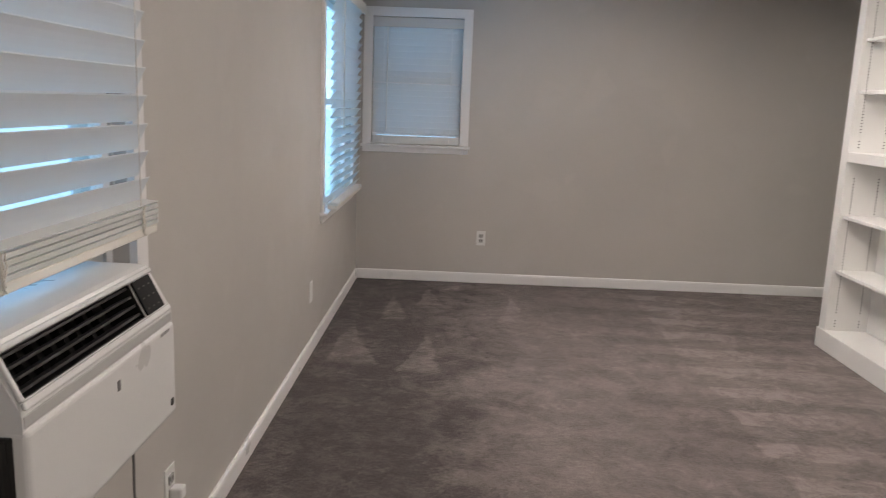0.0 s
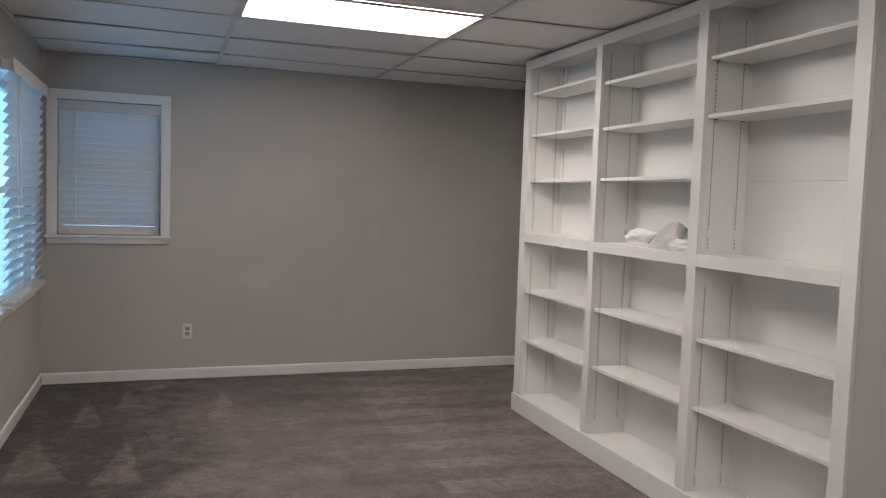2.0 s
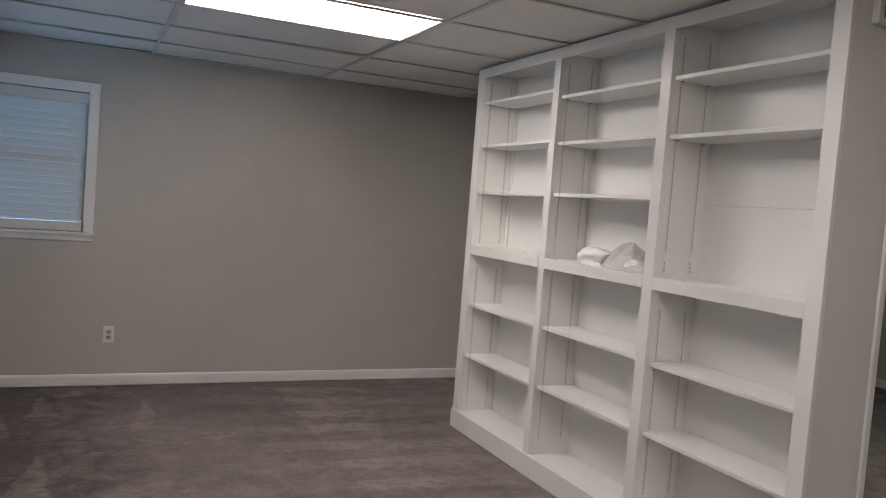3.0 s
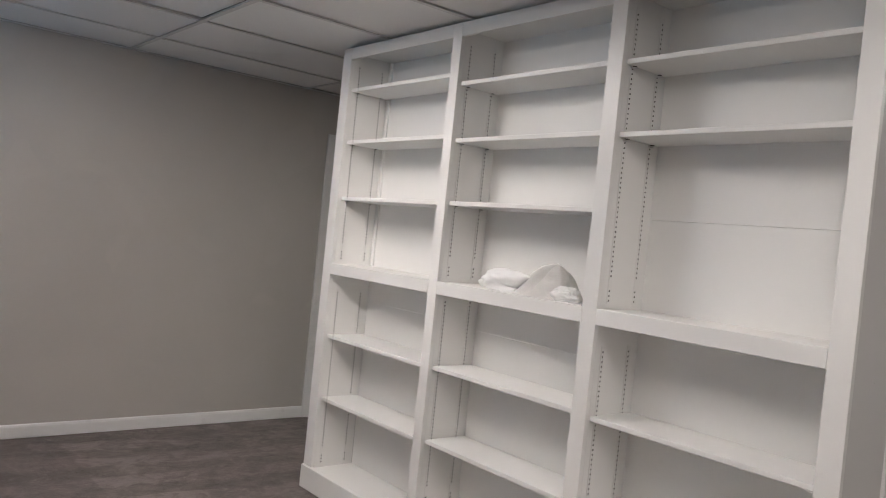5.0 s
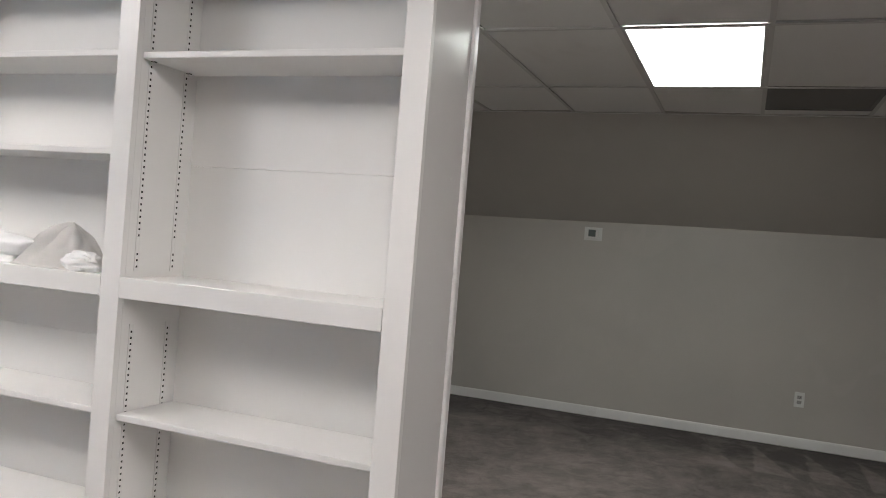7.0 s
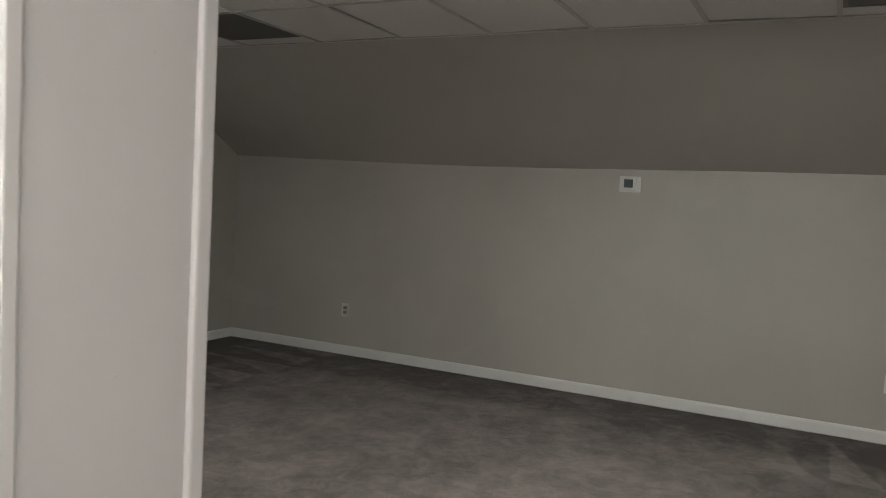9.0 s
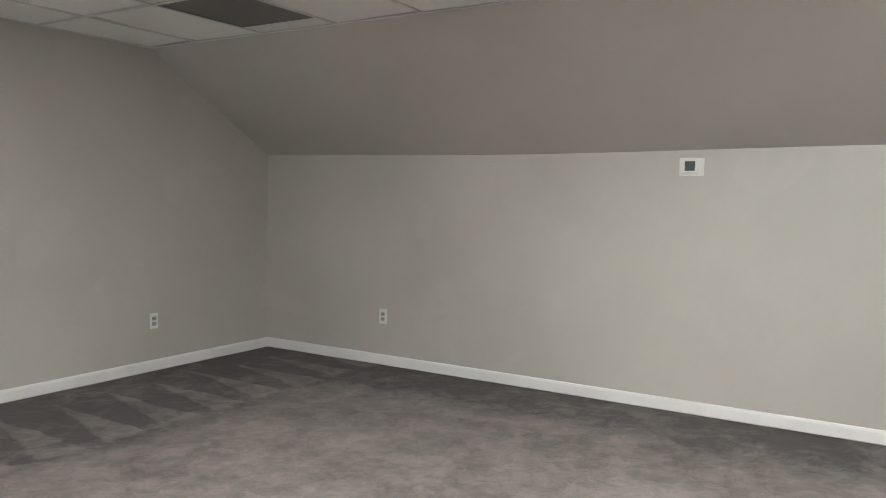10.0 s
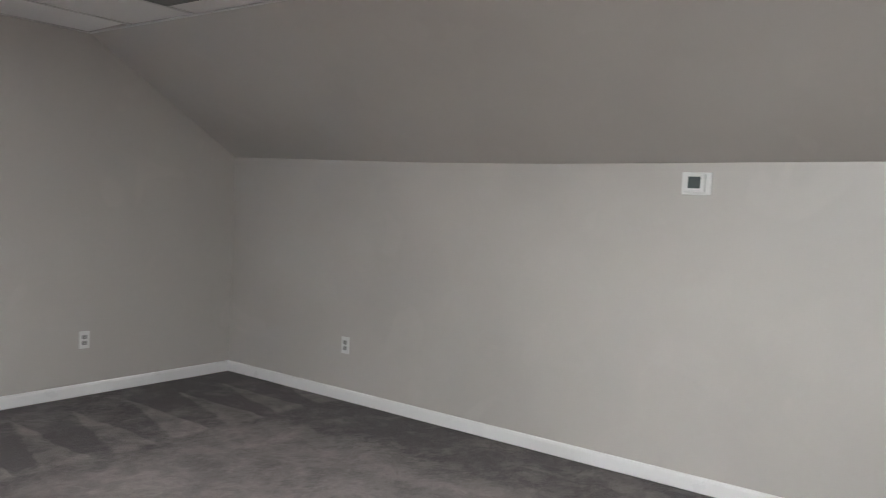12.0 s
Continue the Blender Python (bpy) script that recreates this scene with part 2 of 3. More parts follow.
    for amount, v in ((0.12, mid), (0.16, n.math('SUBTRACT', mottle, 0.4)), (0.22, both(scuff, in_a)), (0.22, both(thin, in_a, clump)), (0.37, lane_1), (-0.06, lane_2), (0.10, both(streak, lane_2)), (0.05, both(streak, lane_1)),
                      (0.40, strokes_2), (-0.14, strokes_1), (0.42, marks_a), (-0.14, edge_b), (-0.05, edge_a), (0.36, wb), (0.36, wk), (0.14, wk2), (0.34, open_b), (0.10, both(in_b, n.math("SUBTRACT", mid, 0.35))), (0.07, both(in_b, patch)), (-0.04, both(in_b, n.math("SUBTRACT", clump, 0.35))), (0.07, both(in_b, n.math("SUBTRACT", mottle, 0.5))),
                      (0.15, n.math('SUBTRACT', clump, 0.35)), (0.14, n.math('SUBTRACT', fine, 0.5)), (-0.34, flecks)):
        tone = n.math('ADD', tone, n.math('MULTIPLY', v, amount))
    clamp = n.tree.nodes.new("ShaderNodeClamp")
    n.link(tone, clamp.inputs[0])
    col = n.mix(clamp.outputs[0], (0.063, 0.052, 0.050), (0.300, 0.253, 0.236))
    pile = n.noise(420.0, 2.0, 0.7)
    col = n.mix(n.math('MULTIPLY', n.step(pile, 0.45, 0.75), 0.3), col, (0.055, 0.046, 0.045))
    n.bump(n.math('ADD', pile, n.math('MULTIPLY', n.noise(60.0, 3.0), 1.5)), 0.7, 0.006)
    n.bsdf.inputs["Sheen Weight"].default_value = 0.12
    n.bsdf.inputs["Sheen Roughness"].default_value = 0.5
    n.bsdf.inputs["Specular IOR Level"].default_value = 0.1
    return n.set(col, 0.95)


CARPET = carpet_material()


# ---- mesh helpers ----
def mesh_object(name, bm, material, parent=None):
    me = bpy.data.meshes.new(name)
    bm.to_mesh(me)
    bm.free()
    for m in (material if isinstance(material, (list, tuple)) else [material]):
        me.materials.append(m)
    ob = new(name, me)
    ob.parent = parent
    return ob


def part(name, bm, material, parent, label=""):
    ob = mesh_object(name, bm, material, parent)
    return tagged(ob, label=label)


def shared(name, me, parent, m):
    """Another piece on a mesh that is already there."""
    ob = new(name, me)
    ob.parent = parent
    ob.matrix_basis = m
    return ob


def thing(name, label, category, at=(0, 0, 0), group="", kind=""):
    ob = new(name)
    ob.location = at
    return tagged(ob, label, category, group, kind)


def add_box(bm, lo, hi, index=0, bevel=0.0, segments=2):
    v = [bm.verts.new((x, y, z)) for x in (lo[0], hi[0]) for y in (lo[1], hi[1]) for z in (lo[2], hi[2])]
    faces = [bm.faces.new([v[i] for i in q]) for q in
             ((0, 1, 3, 2), (4, 6, 7, 5), (0, 4, 5, 1), (2, 3, 7, 6), (0, 2, 6, 4), (1, 5, 7, 3))]
    for f in faces:
        f.material_index = index
    if bevel:
        edges = list({e for f in faces for e in f.edges})
        bmesh.ops.bevel(bm, geom=edges, offset=bevel, segments=segments, affect='EDGES', profile=0.5, material=-1)
    return bm


def box(lo, hi, bevel=0.0, segments=2):
    return add_box(bmesh.new(), lo, hi, 0, bevel, segments)


def prism(outline, lo, hi, axis=1, bevel=0.0):
    """A closed outline of (a, b) pairs drawn along an axis from lo to hi. Axis 1: (x, z); axis 0: (y, z); axis 2: (x, y)."""
    bm = bmesh.new()

    def place(a, b, s):
        return {0: (s, a, b), 1: (a, s, b), 2: (a, b, s)}[axis]
    ends = [[bm.verts.new(place(a, b, s)) for a, b in outline] for s in (lo, hi)]
    k = len(outline)
    for i in range(k):
        j = (i + 1) % k
        bm.faces.new((ends[0][i], ends[0][j], ends[1][j], ends[1][i]))
    bm.faces.new(ends[0][::-1])
    bm.faces.new(ends[1])
    bmesh.ops.recalc_face_normals(bm, faces=bm.faces)
    if bevel:
        bmesh.ops.bevel(bm, geom=list(bm.edges), offset=bevel, segments=2, affect='EDGES', profile=0.5)
    return bm


def tube(points, radius, sides=8):
    bm = bmesh.new()
    rings = []
    pts = [Vector(q) for q in points]
    for i, q in enumerate(pts):
        d = (pts[min(i + 1, len(pts) - 1)] - pts[max(i - 1, 0)]).normalized()
        u = d.orthogonal().normalized()
        if rings:
            u = (last - d * last.dot(d)).normalized()
        last = u
        w = d.cross(u)
        rings.append([bm.verts.new(q + radius * (math.cos(a) * u + math.sin(a) * w))
                      for a in (2 * math.pi * k / sides for k in range(sides))])
    for a, b in zip(rings, rings[1:]):
        for k in range(sides):
            bm.faces.new((a[k], a[(k + 1) % sides], b[(k + 1) % sides], b[k]))
    bm.faces.new(rings[0][::-1])
    bm.faces.new(rings[-1])
    for f in bm.faces:
        f.smooth = True
    return bm


def wall_with_openings(name, axis, face, back, lo, hi, z0, z1, openings, material):
    """An upright slab between face and back; openings are (lo, hi, z0, z1) along it and go right through."""
    us = sorted({lo, hi, *(v for o in openings for v in o[:2])})
    zs = sorted({z0, z1, *(v for o in openings for v in o[2:])})
    bm = bmesh.new()
    near, far = {}, {}

    def vert(store, u, z, d):
        if (u, z) not in store:
            store[u, z] = bm.verts.new((d, u, z) if axis == 0 else (u, d, z))
        return store[u, z]

    solid = {}
    for i in range(len(us) - 1):
        for k in range(len(zs) - 1):
            mu, mz = (us[i] + us[i + 1]) / 2, (zs[k] + zs[k + 1]) / 2
            solid[i, k] = not any(o[0] < mu < o[1] and o[2] < mz < o[3] for o in openings)
    for (i, k), s in solid.items():
        if not s:
            continue
        c = [(us[i], zs[k]), (us[i + 1], zs[k]), (us[i + 1], zs[k + 1]), (us[i], zs[k + 1])]
        a = [vert(near, u, z, face) for u, z in c]
        b = [vert(far, u, z, back) for u, z in c]
        bm.faces.new(a)
        bm.faces.new(b[::-1])
        for e, (di, dk) in enumerate(((0, -1), (1, 0), (0, 1), (-1, 0))):
            if not solid.get((i + di, k + dk), False):
                f = (e + 1) % 4
                bm.faces.new((a[e], b[e], b[f], a[f]))
    bmesh.ops.recalc_face_normals(bm, faces=bm.faces)
    ob = mesh_object(name, bm, material)
    return tagged(ob, kind="structure")


# ---- structure ----
# window openings (lo, hi, z0, z1) inside their casings
WIN_A = (0.75, 1.93, 0.76, 2.03)
WIN_B = (4.62, 5.80, 0.76, 2.03)
WIN_C = (0.105, 0.795, 1.085, 2.045)
DOOR = (3.898, 4.708, 0.0, 2.012)

tagged(wall_with_openings("wall_west", 0, 0.0, -WT, YS - WT, YB + WT, -0.05, H + 0.12, [WIN_A, WIN_B], WALL),
       "warm grey painted wall with two windows", "wall")
tagged(wall_with_openings("wall_north", 1, YB, YB + WT, 0.0, XK, -0.05, H + 0.12, [WIN_C, DOOR], WALL),
       "warm grey painted end wall with small window", "wall")
tagged(wall_with_openings("wall_south", 1, YS, YS - WT, 0.0, XK, -0.05, H + 0.12, [], WALL),
       "plain warm grey painted wall", "wall")


def joint_height(y):
    """Height of the knee wall's top, which dips in the middle of its run."""
    f = (YB - y) / 4.6
    return KT + (0.002 - 0.026 * math.sin(math.pi * f) ** 1.5 if 0 < f < 1 else 0.002 + 0.012 * max(0.0, min(1.0, (f - 1) * 2)))


def run_along_y(outline):
    """A closed outline of (x, z) that may change along y, drawn from the south wall to the north wall."""
    bm = bmesh.new()
    steps = 44
    rings = []
    for k in range(steps + 1):
        y = YS + (YB - YS) * k / steps
        rings.append([bm.verts.new((x, y, z)) for x, z in outline(joint_height(y))])
    n = len(rings[0])
    for a, b in zip(rings, rings[1:]):
        for i in range(n):
            bm.faces.new((a[i], a[(i + 1) % n], b[(i + 1) % n], b[i]))
    bm.faces.new(rings[0][::-1])
    bm.faces.new(rings[-1])
    bmesh.ops.recalc_face_normals(bm, faces=bm.faces)
    return bm


tagged(mesh_object("wall_knee", run_along_y(lambda z: [(XK, -0.05), (XK + 0.12, -0.05), (XK + 0.12, z), (XK, z)]), WALL),
       "low warm grey painted knee wall", "wall", kind="structure")
rise = (H - KT) / (XK - XC)
tagged(mesh_object("wall_slope", run_along_y(lambda z: [(XK, z), (XC, H + 0.002), (XC - 0.09, H + 0.002 + 0.09 * rise), (XC + 0.01, H + 0.15), (XK + 0.08, z + 0.12)]), WALL),
       "sloped warm grey painted wall under the roof", "wall", kind="structure")


def floor_slab():
    """Floor as a fine sheet with a slight unevenness of the pile."""
    bm = bmesh.new()
    nx, ny = 84, 90
    grid = [[bm.verts.new((XK * i / nx, YS + (YB - YS) * k / ny,
                           0.003 * (noise.noise((i * 0.35, k * 0.35, 0)) - 0.5))) for k in range(ny + 1)] for i in range(nx + 1)]
    for i in range(nx):
        for k in range(ny):
            bm.faces.new((grid[i][k], grid[i + 1][k], grid[i + 1][k + 1], grid[i][k + 1])).smooth = True
    add_box(bm, (-WT, YS - WT, -0.2), (XK + 0.12, YB + WT, -0.06))
    return bm


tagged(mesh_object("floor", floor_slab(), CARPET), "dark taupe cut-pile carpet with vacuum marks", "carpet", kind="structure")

# suspended ceiling: tees and tiles, with openings for panels and grilles
GX = [-0.03 + 1.215 * k for k in range(7)]
GY = [1.36 + 0.62 * k for k in range(-7, 9)]
# A and B are visible panels; D and C are out of view, C added.
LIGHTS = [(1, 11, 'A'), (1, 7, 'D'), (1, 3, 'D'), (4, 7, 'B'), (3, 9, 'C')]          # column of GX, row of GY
GRILLES = [(5, 6), (5, 12)]


def ceiling_sheet():
    bm = bmesh.new()
    rng = random.Random(4)
    xs = [0.0] + [g for g in GX if 0.1 < g < XC - 0.1] + [XC]
    ys = [YS] + [g for g in GY if YS + 0.1 < g < YB - 0.1] + [YB]
    half = 0.012
    for a, b in zip(xs, xs[1:]):
        for c, d in zip(ys, ys[1:]):
            ci = round((a - GX[0]) / 1.215) if a > 0.1 else 0
            ri = round((c - GY[0]) / 0.62) if c > YS + 0.05 else -1
            if any((ci, ri) == q[:2] for q in LIGHTS):
                continue
            if (ci, ri) in GRILLES:
                a0 = a + 0.655
                b0 = b
                if b0 - a0 < 0.05:
                    continue
            else:
                a0, b0 = a, b
            t = [rng.uniform(-0.0015, 0.004) + (0.008 if rng.random() < 0.16 else 0.0) for _ in range(4)]
            z = H + 0.007
            lo, hi = (a0 + 0.006, c + 0.006), (b0 - 0.006, d - 0.006)
            v = [bm.verts.new((px, py, z + dz)) for (px, py), dz in
                 zip(((lo[0], lo[1]), (hi[0], lo[1]), (hi[0], hi[1]), (lo[0], hi[1])), t)]
            w = [bm.verts.new((q.co.x, q.co.y, q.co.z + 0.015)) for q in v]
            bm.faces.new(v[::-1]).material_index = 0
            bm.faces.new(w).material_index = 0
            for i in range(4):
                bm.faces.new((v[i], v[(i + 1) % 4], w[(i + 1) % 4], w[i])).material_index = 0
    for g in xs[1:-1]:
        add_box(bm, (g - half, YS, H), (g + half, YB, H + 0.005), 1)
    for g in ys[1:-1]:
        for a, b in zip(xs, xs[1:]):
            add_box(bm, (a + half, g - half, H + 0.0006), (b - half, g + half, H + 0.0052), 1)
    for lo, hi in (((0, YS, H - 0.001), (0.022, YB, H + 0.004)), ((0.022, YB - 0.022, H - 0.001), (XC - 0.022, YB, H + 0.004)),
                   ((0.022, YS, H - 0.001), (XC - 0.022, YS + 0.022, H + 0.004)), ((XC - 0.022, YS, H - 0.001), (XC + 0.004, YB, H + 0.004))):
        add_box(bm, lo, hi, 1)
    add_box(bm, (-WT, YS - WT, H + 0.125), (XK, YB + WT, H + 0.2), 2)
    return bm


tagged(mesh_object("ceiling", ceiling_sheet(), [TILE, TEE, SLOT]), "suspended ceiling of long white mineral tiles", "ceiling", kind="structure")


def baseboard(name, axis, at, into, lo, hi):
    """Board with a rounded top along a wall; into: +1 or -1, the way it stands off the wall."""
    d = 0.014 * into
    prof = [(at, 0.006), (at + d, 0.006), (at + d, BB - 0.016), (at + d * 0.8, BB - 0.006), (at + d * 0.45, BB), (at, BB)]
    bm = prism(prof, lo, hi, 1 if axis == 0 else 0)
    return tagged(mesh_object(name, bm, TRIM), "white painted wooden baseboard", "baseboard", kind="structure")


baseboard("baseboard", 0, 0.0, 1, YS, YB)
baseboard("baseboard", 1, YB, -1, 0.014, DOOR[0] - 0.07)
baseboard("baseboard", 1, YB, -1, DOOR[1] + 0.07, XK - 0.014)
baseboard("baseboard", 0, XK, -1, YS, YB)
baseboard("baseboard", 1, YS, 1, 0.014, XK - 0.014)

tagged(mesh_object("ground", box((-300, -300, -3.0), (300, 300, -2.9)), LAWN), "pale gravel yard around the house", "ground", kind="structure")


# ---- windows ----
def to_wall(m_axis, face, into):
    """Maps (u along the wall, d into the room, z) to the world."""
    if m_axis == 0:
        return lambda u, d, z: (face + into * d, u, z)
    return lambda u, d, z: (u, face + into * d, z)


def wbox(place, u0, u1, d0, d1, z0, z1, bevel=0.003):
    a, b = place(u0, d0, z0), place(u1, d1, z1)
    lo = tuple(min(p, q) for p, q in zip(a, b))
    hi = tuple(max(p, q) for p, q in zip(a, b))
    return box(lo, hi, bevel)


def window(name, label, place, op, casing=0.068, mid=True):
    u0, u1, z0, z1 = op
    w = thing(name, label, "window", kind="structure")
    part("casing", wbox(place, u0 - casing, u0 - 0.001, 0.0, 0.019, z0, z1 + casing, 0.0012), TRIM, w)
    part("casing", wbox(place, u1 + 0.001, u1 + casing, 0.0, 0.019, z0, z1 + casing, 0.0012), TRIM, w)
    part("head_casing", wbox(place, u0 - 0.001, u1 + 0.001, 0.0, 0.019, z1 + 0.001, z1 + casing, 0.0012), TRIM, w)
    part("window_sill", wbox(place, u0 - casing - 0.012, u1 + casing + 0.012, -0.06, 0.045, z0 - 0.022, z0 - 0.001, 0.006), TRIM, w)
    part("apron", wbox(place, u0 - casing, u1 + casing, 0.0, 0.016, z0 - 0.062, z0 - 0.023), TRIM, w)
    # sashes, set back in the opening
    zm = (z0 + z1) / 2
    for a, b, d in ((z0, zm + 0.02, -0.075), (zm - 0.02, z1, -0.115)):
        bm = bmesh.new()
        t = 0.036
        for (p0, p1, q0, q1) in ((u0, u0 + t, a, b), (u1 - t, u1, a, b), (u0 + t, u1 - t, a, a + t), (u0 + t, u1 - t, b - t, b)):
            lo, hi = place(p0, d, q0), place(p1, d + 0.034, q1)
            add_box(bm, tuple(map(min, lo, hi)), tuple(map(max, lo, hi)), 0, 0.002)
        s = part("sash", bm, TRIM, w)
        pane = part("pane", wbox(place, u0 + t - 0.004, u1 - t + 0.004, d + 0.014, d + 0.018, a + t - 0.004, b - t + 0.004, 0), GLASS, s, "clear window glass")
        pane.visible_shadow = False
    return w


west = to_wall(0, 0.0, 1)
north = to_wall(1, YB, -1)
window("window_1", "white framed sash window above an air conditioner", west, WIN_A)
window("window_2", "white framed sash window near the corner", west, WIN_B)
window("window_3", "small white framed sash window on end wall", north, WIN_C)


def blind(label, place, u0, u1, ztop, zbot, tilt, d_mid, pitch, width, stacked, valance, group="window blinds", cords=(0.12, 0.88), wand=0.12, droop=0.0, rail=0.022, trim=None, gap=0.0):
    """Slatted blind: valance, tilted slats, stacked rest, bottom rail, ladder cords and wand."""
    b = thing("window_blind", label, "window blind", group=group)
    trim = trim or BLINDRAIL
    v0, v1 = u0 - 0.006, u1 + 0.006
    part("valance", wbox(place, v0, v1, d_mid + width * 0.45, d_mid + width * 0.45 + 0.012, ztop - valance, ztop, 0.003), trim, b)
    part("headrail", wbox(place, u0 + 0.004, u1 - 0.004, d_mid - 0.022, d_mid + 0.024, ztop - valance + 0.012, ztop - 0.004, 0.002), BLINDRAIL, b)
    c, s = math.cos(radians(tilt)) * width / 2, math.sin(radians(tilt)) * width / 2

    def slat_mesh(cc, ss):
        bm = bmesh.new()
        rows = []
        n = 4
        for e in (u0 + 0.003, u1 - 0.003):
            top, bot = [], []
            for i in range(n + 1):
                f = 2 * i / n - 1
                crown = 0.0025 * (1 - f * f)
                top.append(bm.verts.new(place(e, f * cc, f * ss + crown + 0.0013)))
                bot.append(bm.verts.new(place(e, f * cc, f * ss + crown - 0.0013)))
            rows.append(top + bot[::-1])
        k = len(rows[0])
        for i in range(k):
            bm.faces.new((rows[0][i], rows[0][(i + 1) % k], rows[1][(i + 1) % k], rows[1][i]))
        bm.faces.new(rows[0])
        bm.faces.new(rows[1][::-1])
        bmesh.ops.recalc_face_normals(bm, faces=bm.faces)
        return bm

    zero = Vector(place(0, 0, 0))
    off = Vector(place(0, d_mid, 0)) - zero
    z = ztop - valance - 0.01
    first = None
    rng = random.Random(len(label))
    low = zbot + rail + gap + 0.002 + stacked * 0.0042 + s * 0.75
    pitch = (z - low) / max(1, round((z - low) / pitch))
    while z > low - 0.003:
        jit = rng.uniform(-0.0012, 0.0012)
        m = Matrix.Translation(off + Vector((0, 0, z + jit))) @ pose(0, 0, 0, 0, 0, 0)
        if first is None:
            first = part("slat", slat_mesh(c, s), SLAT, b)
            first.matrix_basis = m
        else:
            shared("slat", first.data, b, m)
        z -= pitch
    flat = None
    for i in range(stacked):
        m = Matrix.Translation(off + Vector((0, rng.uniform(-0.0006, 0.0006), zbot + rail + gap + 0.0015 + i * 0.0029 + 0.0036 * (i // 3))))
        m = m @ (pose(0, 0, 0, droop * (i / max(1, stacked)) * 0.4, 0, 0) if i > stacked - 3 else Matrix())
        if flat is None:
            flat = part("slat", slat_mesh(width / 2, 0.0), SLAT, b)
            flat.matrix_basis = m
        else:
            shared("slat", flat.data, b, m)
    half = width * 0.46
    part("bottom_rail", wbox(place, u0 + 0.002, u1 - 0.002, d_mid - half, d_mid + half, zbot, zbot + rail, 0.004), trim, b)
    for f in cords:
        u = u0 + f * (u1 - u0)
        for dd in (-width * 0.47, width * 0.47):
            p0, p1 = place(u, d_mid + dd, zbot + 0.02), place(u, d_mid + dd, ztop - valance + 0.014)
            part("ladder_cord", tube([p0, p1], 0.0011, 5), BLINDRAIL, b, "thin white ladder cord")
        for k in range(2):
            q = place(u + 0.006 * k, d_mid + width * 0.5 + 0.002, zbot + 0.012)
            part("cord_tail", tube([q, (q[0], q[1], q[2] + 0.03)], 0.0016, 5), BLINDRAIL, b)
        if stacked > 8:
            for k in range(4):
                pts = []
                for j in range(7):
                    pts.append(place(u + rng.uniform(-0.010, 0.010), d_mid + width * 0.5 + 0.003 + rng.uniform(0, 0.004), zbot + 0.006 + 0.011 * j))
                part("cord_bunch", tube(pts, 0.0013, 5), BLINDRAIL, b, "bunched cream lift cord")
    if wand:
        u = u0 + wand * (u1 - u0)
        p0, p1 = place(u, d_mid + width * 0.5 + 0.008, ztop - valance - 0.78), place(u, d_mid + width * 0.5 + 0.006, ztop - valance + 0.01)
        part("tilt_wand", tube([p0, p1], 0.0042, 6), BLINDRAIL, b, "slim white tilt wand")
    return b


blind("white slatted blind, partly lowered behind the air conditioner", west, 0.70, 1.895, 2.085, 1.091, 65, 0.056, 0.0600, 0.064, 13, 0.075, cords=(0.1, 0.46, 0.92), wand=0)
blind("white slatted blind, open, lowered over its window", west, 4.67, 5.82, 2.085, 0.765, 54, 0.052, 0.056, 0.063, 4, 0.075, wand=0.14)
# Greyer trim than the other blinds: its shade is put into the colour.
blind("white slatted blind, closed, lowered inside the frame", north, WIN_C[0] + 0.004, WIN_C[1] - 0.004, 2.04, 1.088, 66, -0.034, 0.048, 0.055, 3, 0.072, wand=0.16, rail=0.062, trim=CASE, gap=0.006)


# ---- closed door behind the bookcase ----
def door():
    u0, u1, _, z1 = DOOR
    d = thing("door_1", "white painted closed door with white casing", "door", kind="structure")
    part("casing", box((u0 - 0.068, YB - 0.018, 0.0), (u0 - 0.001, YB, z1 + 0.068), 0.003), TRIM, d)
    part("casing", box((u1 + 0.001, YB - 0.018, 0.0), (u1 + 0.068, YB, z1 + 0.068), 0.003), TRIM, d)
    part("head_casing", box((u0 - 0.001, YB - 0.018, z1 + 0.001), (u1 + 0.001, YB, z1 + 0.068), 0.003), TRIM, d)
    leaf = part("leaf", box((u0 + 0.003, YB + 0.02, 0.012), (u1 - 0.003, YB + 0.058, z1 - 0.003), 0.002), TRIM, d)
    for z0, za in ((0.22, 0.92), (1.08, 1.86)):
        for a in (u0 + 0.11, u0 + 0.44):
            part("panel", box((a, YB + 0.012, z0), (a + 0.26, YB + 0.019, za), 0.004), TRIM, leaf)
    part("knob", tube([(u1 - 0.07, YB + 0.02, 0.95), (u1 - 0.07, YB - 0.02, 0.95), (u1 - 0.07, YB - 0.04, 0.95)], 0.024, 14), METAL, leaf, "round metal knob")
    return d


door()


